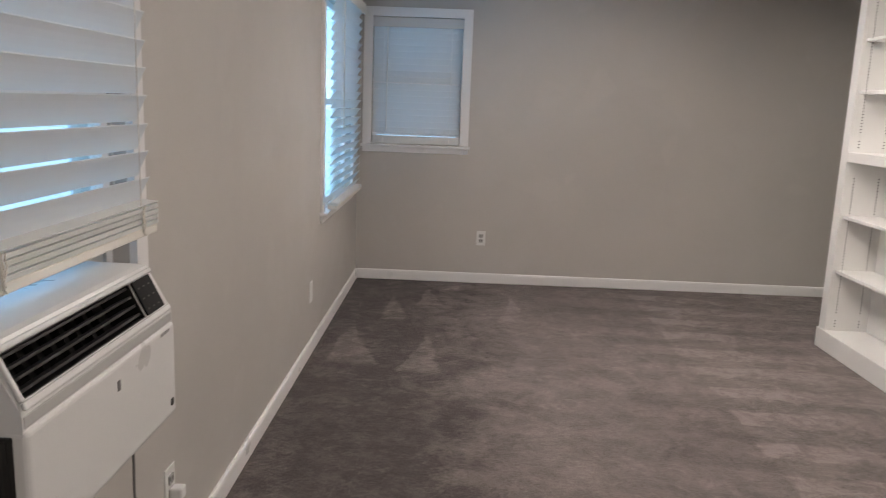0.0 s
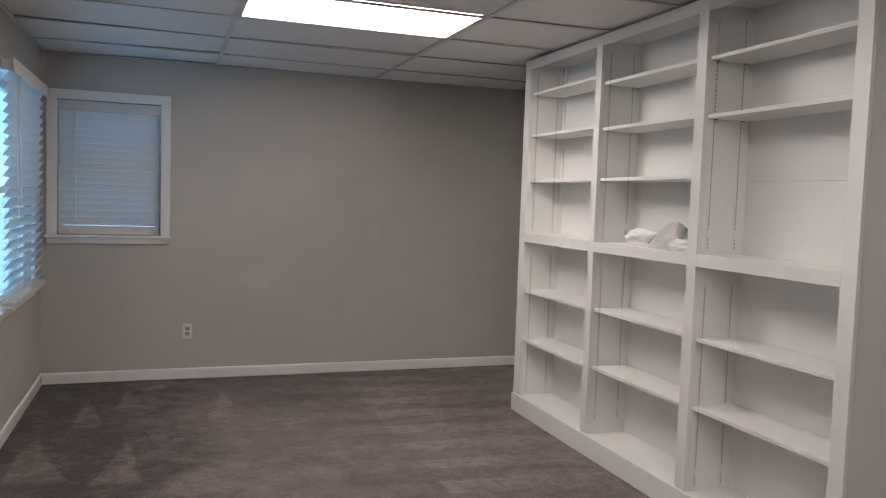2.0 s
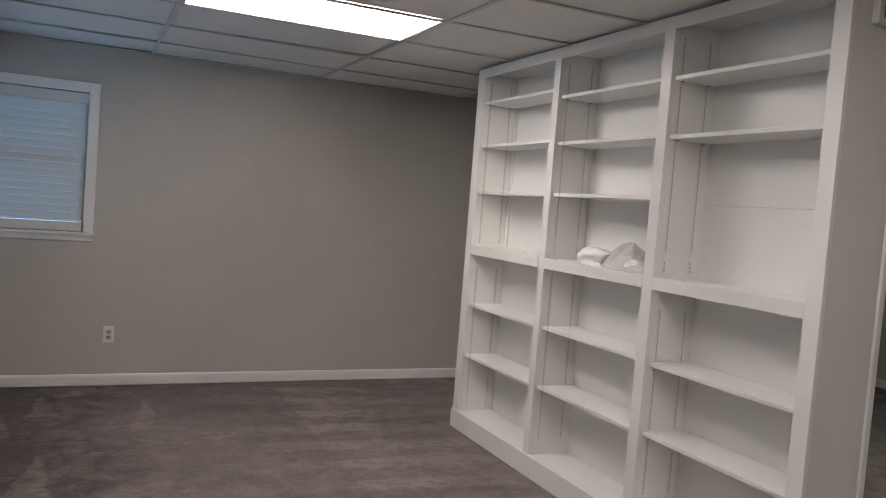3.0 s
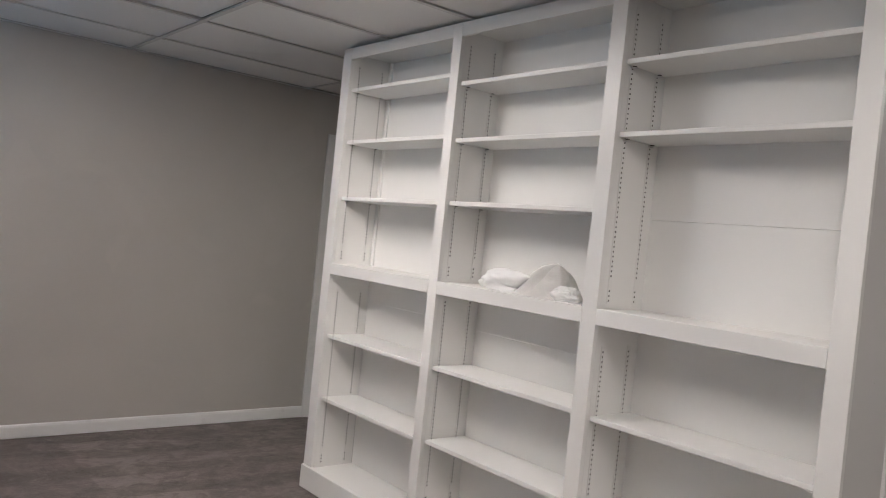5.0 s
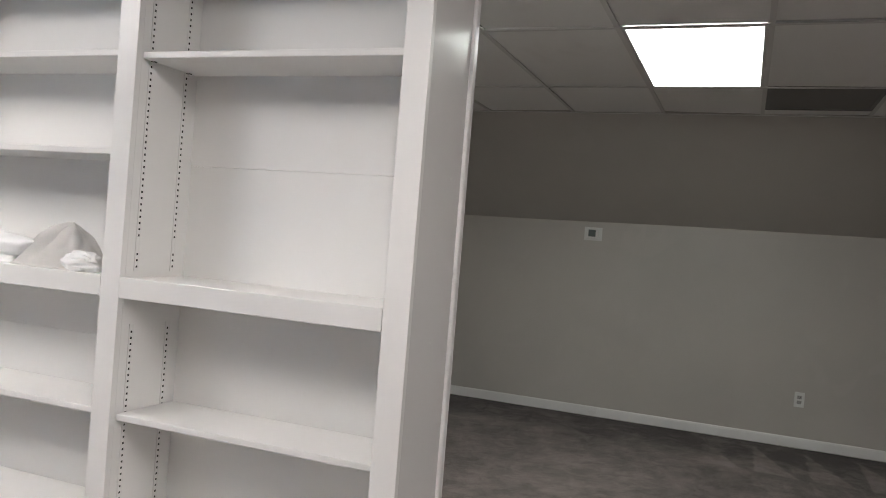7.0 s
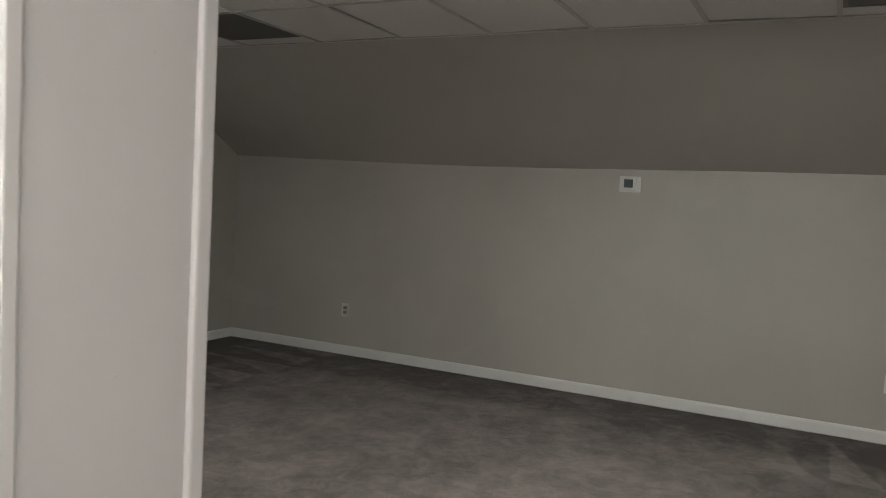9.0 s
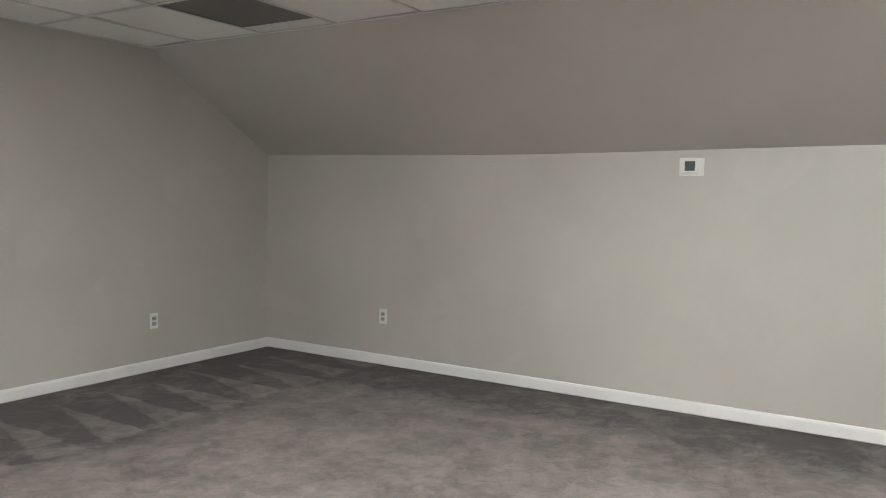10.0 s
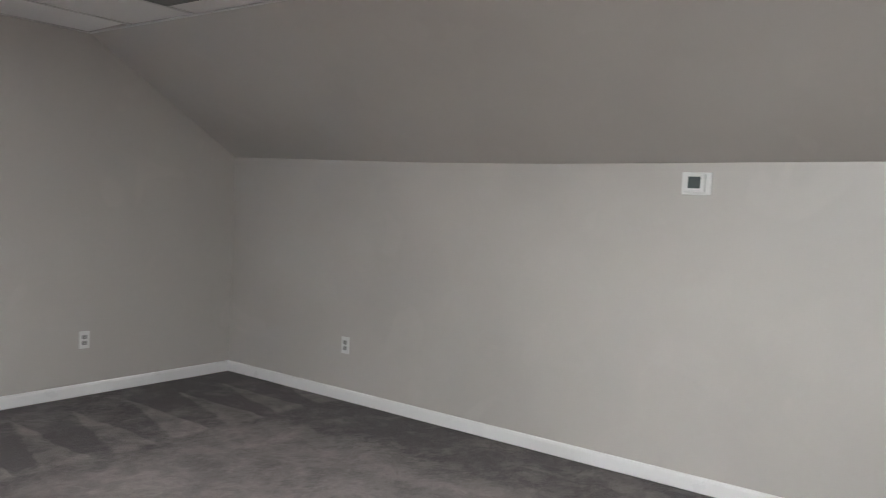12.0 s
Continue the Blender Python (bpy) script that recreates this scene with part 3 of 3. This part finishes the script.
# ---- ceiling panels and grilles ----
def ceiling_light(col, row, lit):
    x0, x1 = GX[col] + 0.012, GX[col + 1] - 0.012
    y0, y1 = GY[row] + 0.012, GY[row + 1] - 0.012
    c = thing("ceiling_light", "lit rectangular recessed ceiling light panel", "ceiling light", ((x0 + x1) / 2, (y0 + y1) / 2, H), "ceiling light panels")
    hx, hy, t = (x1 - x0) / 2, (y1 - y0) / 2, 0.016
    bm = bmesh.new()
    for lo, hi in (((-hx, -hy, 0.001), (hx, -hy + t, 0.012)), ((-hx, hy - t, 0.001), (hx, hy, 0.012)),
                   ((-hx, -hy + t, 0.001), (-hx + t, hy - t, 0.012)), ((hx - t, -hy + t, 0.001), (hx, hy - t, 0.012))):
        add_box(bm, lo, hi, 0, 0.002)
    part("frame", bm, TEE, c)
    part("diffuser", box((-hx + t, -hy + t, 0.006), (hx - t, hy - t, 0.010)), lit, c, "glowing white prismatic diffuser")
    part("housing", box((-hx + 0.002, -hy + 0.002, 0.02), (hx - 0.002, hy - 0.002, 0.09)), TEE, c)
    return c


# Builds the unseen D panels and the added fill C along with the rest.
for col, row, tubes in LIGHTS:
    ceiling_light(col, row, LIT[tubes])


def ceiling_grille(col, row):
    x0, x1 = GX[col] + 0.012, GX[col] + 0.655
    y0, y1 = GY[row] + 0.012, GY[row + 1] - 0.012
    g = thing("ceiling_vent", "grey return-air grille set in the ceiling grid", "ceiling vent", ((x0 + x1) / 2, (y0 + y1) / 2, H), "ceiling vents")
    hx, hy, t = (x1 - x0) / 2, (y1 - y0) / 2, 0.022
    part("backing", box((-hx + 0.004, -hy + 0.004, 0.03), (hx - 0.004, hy - 0.004, 0.036)), SLOT, g)
    bm = bmesh.new()
    for lo, hi in (((-hx, -hy, 0.001), (hx, -hy + t, 0.009)), ((-hx, hy - t, 0.001), (hx, hy, 0.009)),
                   ((-hx, -hy + t, 0.001), (-hx + t, hy - t, 0.009)), ((hx - t, -hy + t, 0.001), (hx, hy - t, 0.009))):
        add_box(bm, lo, hi, 0, 0.002)
    part("frame", bm, GREYGRILLE, g)
    part("perforated_sheet", box((-hx + t, -hy + t, 0.004), (hx - t, hy - t, 0.006)), PERFORATED, g, "grey finely perforated metal sheet")
    return g


for col, row in GRILLES:
    ceiling_grille(col, row)


# ---- bookcase ----
STILES = [(4.787, 4.866), (3.883, 3.943), (2.982, 3.050), (2.108, 2.177)]
BACK = 3.36


def ladder_mesh(length):
    """Slotted shelf standard, upright along z, standing off +y, with its width along x."""
    bm = bmesh.new()
    add_box(bm, (-0.0068, 0.0003, 0.004), (0.0068, 0.0008, length - 0.004), 1)
    add_box(bm, (-0.0090, 0.0, 0.0), (-0.0036, 0.0018, length), 0)
    add_box(bm, (0.0036, 0.0, 0.0), (0.0090, 0.0018, length), 0)
    pitch, slot, z, done = 0.0176, 0.0062, 0.010, 0.0
    while z < length - 0.02:
        if not 0.052 < z < 0.098:
            add_box(bm, (-0.0036, 0.0002, done), (0.0036, 0.0016, z), 0)
            done = z + slot
        z += pitch
    add_box(bm, (-0.0036, 0.0002, done), (0.0036, 0.0016, length), 0)
    return bm


def bookcase():
    b = thing("bookcase", "tall white painted built-in bookcase, nearly empty, dividing the room", "bookcase", (XS, STILES[3][0], 0))

    def add(name, lo, hi, bevel=0.0015, label="", material=SHELF, parent=None):
        o = b.location
        bm = box(tuple(p - q for p, q in zip(lo, o)), tuple(p - q for p, q in zip(hi, o)), bevel)
        return part(name, bm, material, parent or b, label)

    y_end, y_far = STILES[3][0], STILES[0][1]
    top = H - 0.004
    f0, f1 = XS, XS + 0.02
    # face frame
    for lo, hi in STILES:
        add("stile", (f0, lo, 0.122), (f1, hi, top), 0.002)
    for (alo, ahi), (blo, bhi) in zip(STILES, STILES[1:]):
        add("top_rail", (f0 + 0.0004, bhi + 0.0004, 2.303), (f1, alo - 0.0004, top), 0.002)
        add("middle_rail", (f0 + 0.0004, bhi + 0.0016, 1.161), (f1, alo - 0.0004, 1.219), 0.002)
    add("plinth", (f0 - 0.010, y_end - 0.002, 0.0), (f1, y_far + 0.008, 0.121), 0.004)
    # ends, dividers, backs, fixed shelves
    add("end_panel", (f1 + 0.0022, y_end + 0.004, 0.0), (BACK + 0.026, y_end + 0.022, top), 0.001, material=WHITE, label="glossy white painted end panel with small scuffs")
    add("corner_bead", (BACK + 0.0265, y_end - 0.006, 0.0), (BACK + 0.056, y_end + 0.024, top), 0.005, material=WHITE)
    add("end_panel", (f1 + 0.0005, y_far - 0.024, 0.0), (BACK + 0.03, y_far - 0.002, top), 0.001)
    for x, z, w in ((3.20, 0.62, 0.003), (3.26, 1.13, 0.0025), (3.31, 1.55, 0.002), (3.17, 0.36, 0.003)):
        add("nail_head", (x - w, y_end + 0.0025, z - w), (x + w, y_end + 0.0042, z + w), 0.001, material=PLASTIC)
    bays = []
    for (alo, ahi), (blo, bhi) in zip(STILES, STILES[1:]):
        bays.append((bhi, alo))
    for lo, hi in STILES[1:3]:
        add("divider", (f1 + 0.0005, lo + 0.001, 0.0), (BACK + 0.01, hi - 0.001, top), 0.001)
    add("side_lining", (f1 + 0.0005, STILES[3][0] + 0.0225, 0.0), (BACK, STILES[3][1] - 0.001, top), 0.001)
    add("side_lining", (f1 + 0.0005, STILES[0][0] + 0.001, 0.0), (BACK, STILES[0][1] - 0.0245, top), 0.001)
    for i, (lo, hi) in enumerate(bays):
        seam = (1.02, 1.0, 1.555)[i]
        add("back_panel", (BACK + 0.0002, lo - 0.0005, 0.0), (BACK + 0.009, hi + 0.0005, seam - 0.0004), 0.0008)
        add("back_panel", (BACK - 0.0012, lo - 0.0005, seam + 0.0004), (BACK + 0.009, hi + 0.0005, top), 0.0004)
        add("fixed_shelf", (f1 + 0.0005, lo - 0.0005, 0.10), (BACK, hi + 0.0005, 0.1195), 0.001)
        add("fixed_shelf", (f1 + 0.0005, lo - 0.0005, 1.196), (BACK, hi + 0.0005, 1.2175), 0.001)
        add("top_board", (f1 + 0.0005, lo - 0.0005, 2.335), (BACK, hi + 0.0005, 2.355), 0.001)
    far = bays[0][1]
    add("corner_strip", (BACK - 0.014, far - 0.030, 1.2185), (BACK - 0.0005, far - 0.004, 2.333), 0.003)
    # adjustable shelves: top faces, bay by bay from the far end
    heights = [(2.153, 1.873, 1.578, 0.838, 0.505), (2.108, 1.853, 1.578, 0.843, 0.513), (2.104, 1.846, 0.838, 0.520)]
    rng = random.Random(8)
    clip = None
    for (lo, hi), zs in zip(bays, heights):
        for z in zs:
            zt = z + rng.uniform(-0.002, 0.002)
            sh = add("shelf", (f0 + 0.021, lo + 0.003, zt - 0.019), (BACK - 0.012, hi - 0.003, zt), 0.003)
            for y, s in ((lo, 1), (hi, -1)):
                for x in (XS + 0.058, XS + 0.205):
                    ya, yb = sorted((y + s * 0.0025, y + s * 0.017))
                    add("shelf_clip", (x - 0.006, ya, zt - 0.029), (x + 0.006, yb, zt - 0.0226), 0.002, material=SHELF, parent=sh, label="small painted metal shelf clip")
                    # Dark strip drawn for the shaded notch between clip and shelf.
                    add("clip_notch", (x - 0.0045, ya, zt - 0.0225), (x + 0.0045, yb - 0.003, zt - 0.0192), 0.0005, material=DARKMETAL, parent=sh, label="dark strip in the notch above the clip")
    # slotted standards
    lows, ups = None, None
    o = b.location
    for i, (lo, hi) in enumerate(bays):
        for y, flip in ((lo, 0), (hi, 180)):
            for x in (XS + 0.058, XS + 0.205):
                z0 = 0.20 if i == 1 else 0.135
                for k, (za, ln) in enumerate(((z0, 0.95), (1.235, 1.06))):
                    m = pose(x - o.x, y - o.y, za, 0, 0, flip)
                    if k == 0:
                        if lows is None:
                            lows = part("shelf_standard", ladder_mesh(ln), [SHELF, SLOT], b, "white slotted metal shelf standard")
                            lows.matrix_basis = m
                        else:
                            tagged(shared("shelf_standard", lows.data, b, m), "white slotted metal shelf standard")
                    else:
                        if ups is None:
                            ups = part("shelf_standard", ladder_mesh(ln), [SHELF, SLOT], b, "white slotted metal shelf standard")
                            ups.matrix_basis = m
                        else:
                            tagged(shared("shelf_standard", ups.data, b, m), "white slotted metal shelf standard")
    return b


bookcase()


# ---- crumpled bags on the middle shelf ----
def crumpled(name, label, category, centre, size, seed, colour, peaks):
    bm = bmesh.new()
    bmesh.ops.create_icosphere(bm, subdivisions=5, radius=1.0)
    off = Vector((seed * 3.1, seed * 1.7, seed * 0.9))
    for v in bm.verts:
        d = v.co.normalized()
        n1 = noise.noise(d * 1.6 + off)
        n2 = abs(noise.noise(d * 2.1 + off * 2))
        n3 = abs(noise.noise(d * 5.0 + off * 3))
        r = 0.86 + 0.34 * n1 - 0.20 * n2 - 0.05 * n3
        for px, py, amount in peaks:
            r += amount * max(0.0, d.dot(Vector((px, py, 0.8)).normalized())) ** 8
        q = d * r
        q.z = max(q.z, -0.45)
        v.co = Vector((q.x * size[0], q.y * size[1], (q.z + 0.45) * size[2]))
    for f in bm.faces:
        f.smooth = True
    n = Nodes(label.replace(" ", "_")[:30])
    n.bump(n.noise(14.0, 4.0, 0.5, distort=1.2), 0.35, 0.008)
    n.bsdf.inputs["Subsurface Weight"].default_value = 0.15
    n.bsdf.inputs["Subsurface Radius"].default_value = (0.02, 0.02, 0.02)
    mat = n.set(n.mix(n.noise(9.0, 4.0), tuple(c * 0.94 for c in colour), colour), 0.45)
    ob = mesh_object(name, bm, mat)
    ob.location = centre
    return tagged(ob, label, category)


crumpled("plastic_bag", "crumpled thin white plastic bag on the bookcase", "bag", (3.215, 3.56, 1.2178), (0.085, 0.175, 0.062), 2.0, (0.89, 0.89, 0.88), [(0.2, 0.9, 0.3), (-0.6, -0.9, 0.35)])


def draped_cloth():
    """A cloth dropped in a heap: a leaning peak with folds that run down from it."""
    bm = bmesh.new()
    rings, spokes = 22, 96
    centre = bm.verts.new((0.0, -0.01, 0.138))
    last = None
    for i in range(1, rings + 1):
        f = i / rings
        row = []
        for k in range(spokes):
            a = 2 * math.pi * k / spokes
            d = Vector((math.cos(a), math.sin(a), 0))
            edge = 1.0 + 0.20 * noise.noise(d * 1.3 + Vector((4, 1, 2)))
            fold = 0.6 * noise.noise(Vector((d.x * 1.5 + f, d.y * 1.5, 7.0 + f))) + 0.3 * noise.noise(Vector((d.x * 3.5 * f, d.y * 3.5 * f, 3.0 + 2 * f)))
            tuck = 0.020 * math.exp(-((a - 2.35) / 0.22) ** 2) - 0.016 * math.exp(-((a - 2.75) / 0.16) ** 2)
            h = 0.135 * (1 - f) * (1 + 0.35 * f) + (0.055 * fold + 1.6 * tuck) * math.sin(math.pi * f) ** 1.1
            row.append(bm.verts.new((d.x * 0.105 * f * edge, -0.01 * (1 - f) + d.y * (0.13 if d.y < 0 else 0.20) * f * edge, max(0.001, h))))
        for k in range(spokes):
            j = (k + 1) % spokes
            if last is None:
                bm.faces.new((centre, row[k], row[j]))
            else:
                bm.faces.new((last[k], row[k], row[j], last[j]))
        last = row
    for f in bm.faces:
        f.smooth = True
    bmesh.ops.solidify(bm, geom=list(bm.faces), thickness=0.002)
    bmesh.ops.recalc_face_normals(bm, faces=bm.faces)
    n = Nodes("cream_cotton")
    n.bump(n.noise(30.0, 4.0, 0.5, distort=1.2), 0.35, 0.006)
    mat = n.set(n.mix(n.noise(9.0, 4.0), (0.89, 0.875, 0.85), (0.92, 0.91, 0.89)), 0.75)
    ob = mesh_object("cloth", bm, mat)
    ob.location = (3.225, 3.30, 1.2195)
    return tagged(ob, "crumpled cream cloth heaped on the bookcase", "cloth")


draped_cloth()
crumpled("paper_wad", "small crumpled white paper wad on the bookcase", "paper", (3.168, 3.195, 1.2178), (0.045, 0.085, 0.043), 9.0, (0.90, 0.90, 0.89), [])


# ---- outlets ----
def outlet(place, u, z, label="white duplex wall outlet", group="wall outlets", blank=False):
    o = thing("wall_outlet", label, "outlet", place(u, 0, z), group)
    base = Vector(place(u, 0, z))

    def put(name, u0, u1, d0, d1, z0, z1, bevel, material, parent=o, lab=""):
        a, c = Vector(place(u + u0, d0, z + z0)) - base, Vector(place(u + u1, d1, z + z1)) - base
        return part(name, box(tuple(map(min, a, c)), tuple(map(max, a, c)), bevel), material, parent, lab)

    plate = put("plate", -0.036, 0.036, 0.0, 0.006, -0.058, 0.058, 0.0025, PLASTIC)
    if not blank:
        for dz in (-0.0195, 0.0195):
            s = put("socket", -0.017, 0.017, 0.006, 0.0085, dz - 0.014, dz + 0.014, 0.004, SOCKET)
            for du in (-0.0065, 0.0065):
                put("slot", du - 0.0013, du + 0.0013, 0.0085, 0.0092, dz - 0.003, dz + 0.007, 0.0, SLOT, s)
            put("slot", -0.0025, 0.0025, 0.0085, 0.0092, dz - 0.0105, dz - 0.006, 0.0, SLOT, s)
    put("screw", -0.003, 0.003, 0.006, 0.0072, -0.003, 0.003, 0.001, METAL)
    return o


knee = to_wall(0, XK, -1)
outlet(north, 0.997, 0.367)
outlet(north, 6.903, 0.375)
outlet(knee, 4.955, 0.386)
outlet(knee, 0.915, 0.378)
outlet(west, 4.28, 0.355, "white wall plate seen edge-on under the window", blank=True)
outlet(west, 2.135, 0.31, "white wall outlet with a plug in it")


# ---- thermostat ----
def thermostat():
    y, z = 2.612, 1.547
    t = thing("thermostat", "white wall thermostat with dark square screen", "thermostat", (XK, y, z))
    part("wall_plate", box((-0.008, -0.075, -0.056), (0, 0.075, 0.056), 0.003), PLASTIC, t)
    body = part("body", box((-0.024, -0.048, -0.044), (-0.0085, 0.060, 0.048), 0.006, 3), PLASTIC, t)
    part("screen", box((-0.0255, -0.024, -0.024), (-0.0243, 0.038, 0.034), 0.001), SCREEN, body, "dark liquid crystal screen")
    part("button_strip", box((-0.0255, -0.024, -0.037), (-0.0243, 0.038, -0.033), 0.001), GREYPLASTIC, body)
    return t


thermostat()


# ---- air conditioner ----
def air_conditioner():
    y0, y1 = 1.09, 1.66
    zb, zf, zt = 0.742, 0.968, 1.058
    xf, xt = 0.20, 0.155
    a = thing("air_conditioner", "white window air conditioner with dark louvred outlet", "air conditioner", (0, (y0 + y1) / 2, zb))
    o = a.location

    def loc(bm):
        bmesh.ops.translate(bm, verts=bm.verts, vec=-o)
        return bm

    s0, s1 = Vector((xf, 0, zf)), Vector((xt, 0, zt))
    d = (s1 - s0).normalized()
    nrm = Vector((d.z, 0, -d.x))
    L = (s1 - s0).length
    lower = [(-0.30, 0.765), (0.05, 0.765), (0.05, zb), (xf - 0.014, zb), (xf - 0.004, zb + 0.004), (xf, zb + 0.014), (xf, zf - 0.008)]
    upper = [(xt - 0.006, zt + 0.003), (xt - 0.02, zt + 0.005), (-0.02, zt + 0.006), (-0.02, zt - 0.02), (-0.30, zt - 0.02)]

    def at_slope(v, h):
        q = s0 + d * v + nrm * h
        return (q.x, q.z)

    mouth = [at_slope(0.016, 0.0), at_slope(0.016, -0.075), at_slope(L - 0.012, -0.075), at_slope(L - 0.012, 0.0)]
    whole = bmesh.new()
    for outline, u0, u1 in ((lower + [at_slope(0.004, 0)] + upper, y0, y0 + 0.014), (lower + [at_slope(0.004, 0)] + mouth + upper, y0 + 0.014, y1 - 0.115),
                            (lower + [at_slope(0.004, 0)] + upper, y1 - 0.115, y1)):
        piece = prism(outline, u0, u1, 1)
        tmp = bpy.data.meshes.new("piece")
        piece.to_mesh(tmp)
        piece.free()
        whole.from_mesh(tmp)
        bpy.data.meshes.remove(tmp)
    part("body", loc(whole), CASE, a)

    def slab(u0, u1, v0, v1, h0, h1, bevel=0.0):
        bm = box((u0, v0, h0), (u1, v1, h1), bevel)
        for v in bm.verts:
            q = s0 + d * v.co.y + nrm * v.co.z
            v.co = (q.x, v.co.x, q.z)
        bmesh.ops.recalc_face_normals(bm, faces=bm.faces)
        return loc(bm)

    u0, u1 = y0 + 0.015, y1 - 0.116
    part("outlet_recess", slab(u0, u1, 0.018, L - 0.014, -0.073, -0.070), DARKPLASTIC, a, "dark air outlet recess")
    part("outlet_lining", slab(u0, u1, 0.0165, 0.0178, -0.07, -0.001), DARKPLASTIC, a)
    part("outlet_lining", slab(u0, u1, L - 0.0138, L - 0.0125, -0.07, -0.001), DARKPLASTIC, a)
    for e in (u0, u1 - 0.0013):
        part("outlet_lining", slab(e, e + 0.0013, 0.018, L - 0.014, -0.07, -0.001), DARKPLASTIC, a)
    for u, w, v0, v1 in ((y0 + 0.004, y1 - 0.012, 0.002, 0.0145), (y0 + 0.004, y1 - 0.012, L - 0.011, L - 0.001), (y0 + 0.004, y0 + 0.0135, 0.015, L - 0.0115)):
        part("bezel", slab(u, w, v0, v1, 0.0005, 0.008, 0.003), CASE, a)
    for k in range(4):
        v = 0.024 + k * 0.0185
        part("louvre", slab(u0 + 0.002, u1 - 0.002, v, v + 0.0055, -0.040, -0.006, 0.001), DARKPLASTIC, a, "black louvre")
    for k in range(9):
        u = u0 + 0.03 + k * 0.043
        part("vane", slab(u, u + 0.003, 0.02, L - 0.016, -0.069, -0.052), DARKPLASTIC, a)
    pan = part("control_panel", slab(y1 - 0.112, y1 - 0.026, 0.0165, L - 0.0125, 0.0005, 0.005, 0.002), PANEL, a, "glossy black control panel")
    for i in range(3):
        for k in range(3):
            part("button", slab(y1 - 0.10 + i * 0.024, y1 - 0.093 + i * 0.024, 0.026 + k * 0.022, 0.029 + k * 0.022, 0.0051, 0.0054), DARKMETAL, pan)
    part("front_cover", loc(box((xf - 0.034, y0 - 0.002, zb - 0.002), (xf + 0.006, y1 + 0.002, zf - 0.024), 0.011, 4)), CASE, a)
    part("groove_strip", loc(box((xf - 0.02, y0 + 0.003, zf - 0.0235), (xf + 0.001, y1 - 0.003, zf - 0.004), 0.002)), GROOVE, a, "grey groove strip under the outlet")
    part("badge", loc(box((xf + 0.0062, 1.378, 0.892), (xf + 0.008, 1.388, 0.912), 0.001)), GREYGRILLE, a, "small grey badge")
    part("badge", loc(box((xf + 0.0062, 1.3885, 0.893), (xf + 0.0078, 1.402, 0.911), 0.0005)), GREYPLASTIC, a, "small pale badge")
    part("energy_tag", loc(box((xf + 0.0062, 1.628, 0.765), (xf + 0.0075, 1.641, 0.78), 0.0)), DARKPLASTIC, a, "tiny dark sticker")
    for k, w in enumerate((0.006, 0.004, 0.007, 0.005, 0.006)):
        part("lettering", loc(box((xf + 0.0062, 1.583 + k * 0.0095, 0.929), (xf + 0.0066, 1.583 + k * 0.0095 + w, 0.936), 0.0)), GREYGRILLE, a, "faint grey lettering")
    part("side_grille", loc(box((0.03, y0 - 0.005, 0.785), (0.186, y0 - 0.0005, 0.935), 0.002)), SLOT, a, "dark side air grille")
    for k in range(12):
        part("grille_bar", loc(box((0.035 + k * 0.0125, y0 - 0.008, 0.79), (0.041 + k * 0.0125, y0 - 0.0052, 0.93))), DARKPLASTIC, a)
    part("filler_panel", loc(box((-0.07, y1 + 0.001, 0.765), (-0.05, 1.926, 1.10), 0.002)), PLASTIC, a)
    part("filler_panel", loc(box((-0.07, 0.755, 0.765), (-0.05, y0 - 0.001, 1.10), 0.002)), PLASTIC, a)
    cord = [(0.08, 1.64, 0.75), (0.05, 1.74, 0.72), (0.02, 1.85, 0.64), (0.012, 1.88, 0.52), (0.012, 1.88, 0.40), (0.015, 1.91, 0.27), (0.02, 2.02, 0.22), (0.03, 2.11, 0.255), (0.03, 2.133, 0.29)]
    fine = []
    for i in range(len(cord) - 1):
        p0, p1, p2, p3 = (Vector(cord[max(0, min(len(cord) - 1, i + k))]) for k in (-1, 0, 1, 2))
        for k in range(5):
            t = k / 5
            fine.append(0.5 * ((2 * p1) + (p2 - p0) * t + (2 * p0 - 5 * p1 + 4 * p2 - p3) * t * t + (3 * p1 - p0 - 3 * p2 + p3) * t ** 3))
    fine.append(Vector(cord[-1]))
    part("power_cord", loc(tube(fine, 0.0035, 8)), GREYGRILLE, a, "dark grey power cord")
    part("plug", loc(box((0.0095, 2.116, 0.272), (0.045, 2.154, 0.308), 0.006)), PLASTIC, a, "white plug in the outlet")
    return a


air_conditioner()


# ---- half wall beside the stair, with a painted cap ----
def half_wall():
    h = thing("half_wall", "low white painted half wall with a flat cap", "half wall", (4.56, 0.40, 0))
    part("panel", box((-0.75, -0.06, 0.0), (0.65, 0.06, 0.925), 0.003), TRIM, h)
    part("cap", box((-0.77, -0.09, 0.9255), (0.69, 0.09, 0.95), 0.005), TRIM, h)
    part("skirting", box((-0.75, 0.0605, 0.0), (0.65, 0.072, 0.085), 0.003), TRIM, h)
    return h


half_wall()


# ---- chime box high on the end of the bookcase ----
def wall_box():
    y = STILES[3][0] + 0.003
    s = thing("sensor_box", "small white plastic sensor box with two slots", "sensor", (3.255, y, 2.255))
    body = part("body", box((-0.055, -0.03, -0.07), (0.055, 0.0, 0.07), 0.006, 3), PLASTIC, s)
    part("slot", box((-0.03, -0.0312, -0.048), (-0.012, -0.0302, -0.006), 0.0), GREYGRILLE, body)
    part("slot", box((-0.03, -0.0312, 0.002), (-0.012, -0.0302, 0.05), 0.0), GREYGRILLE, body)
    return s


wall_box()
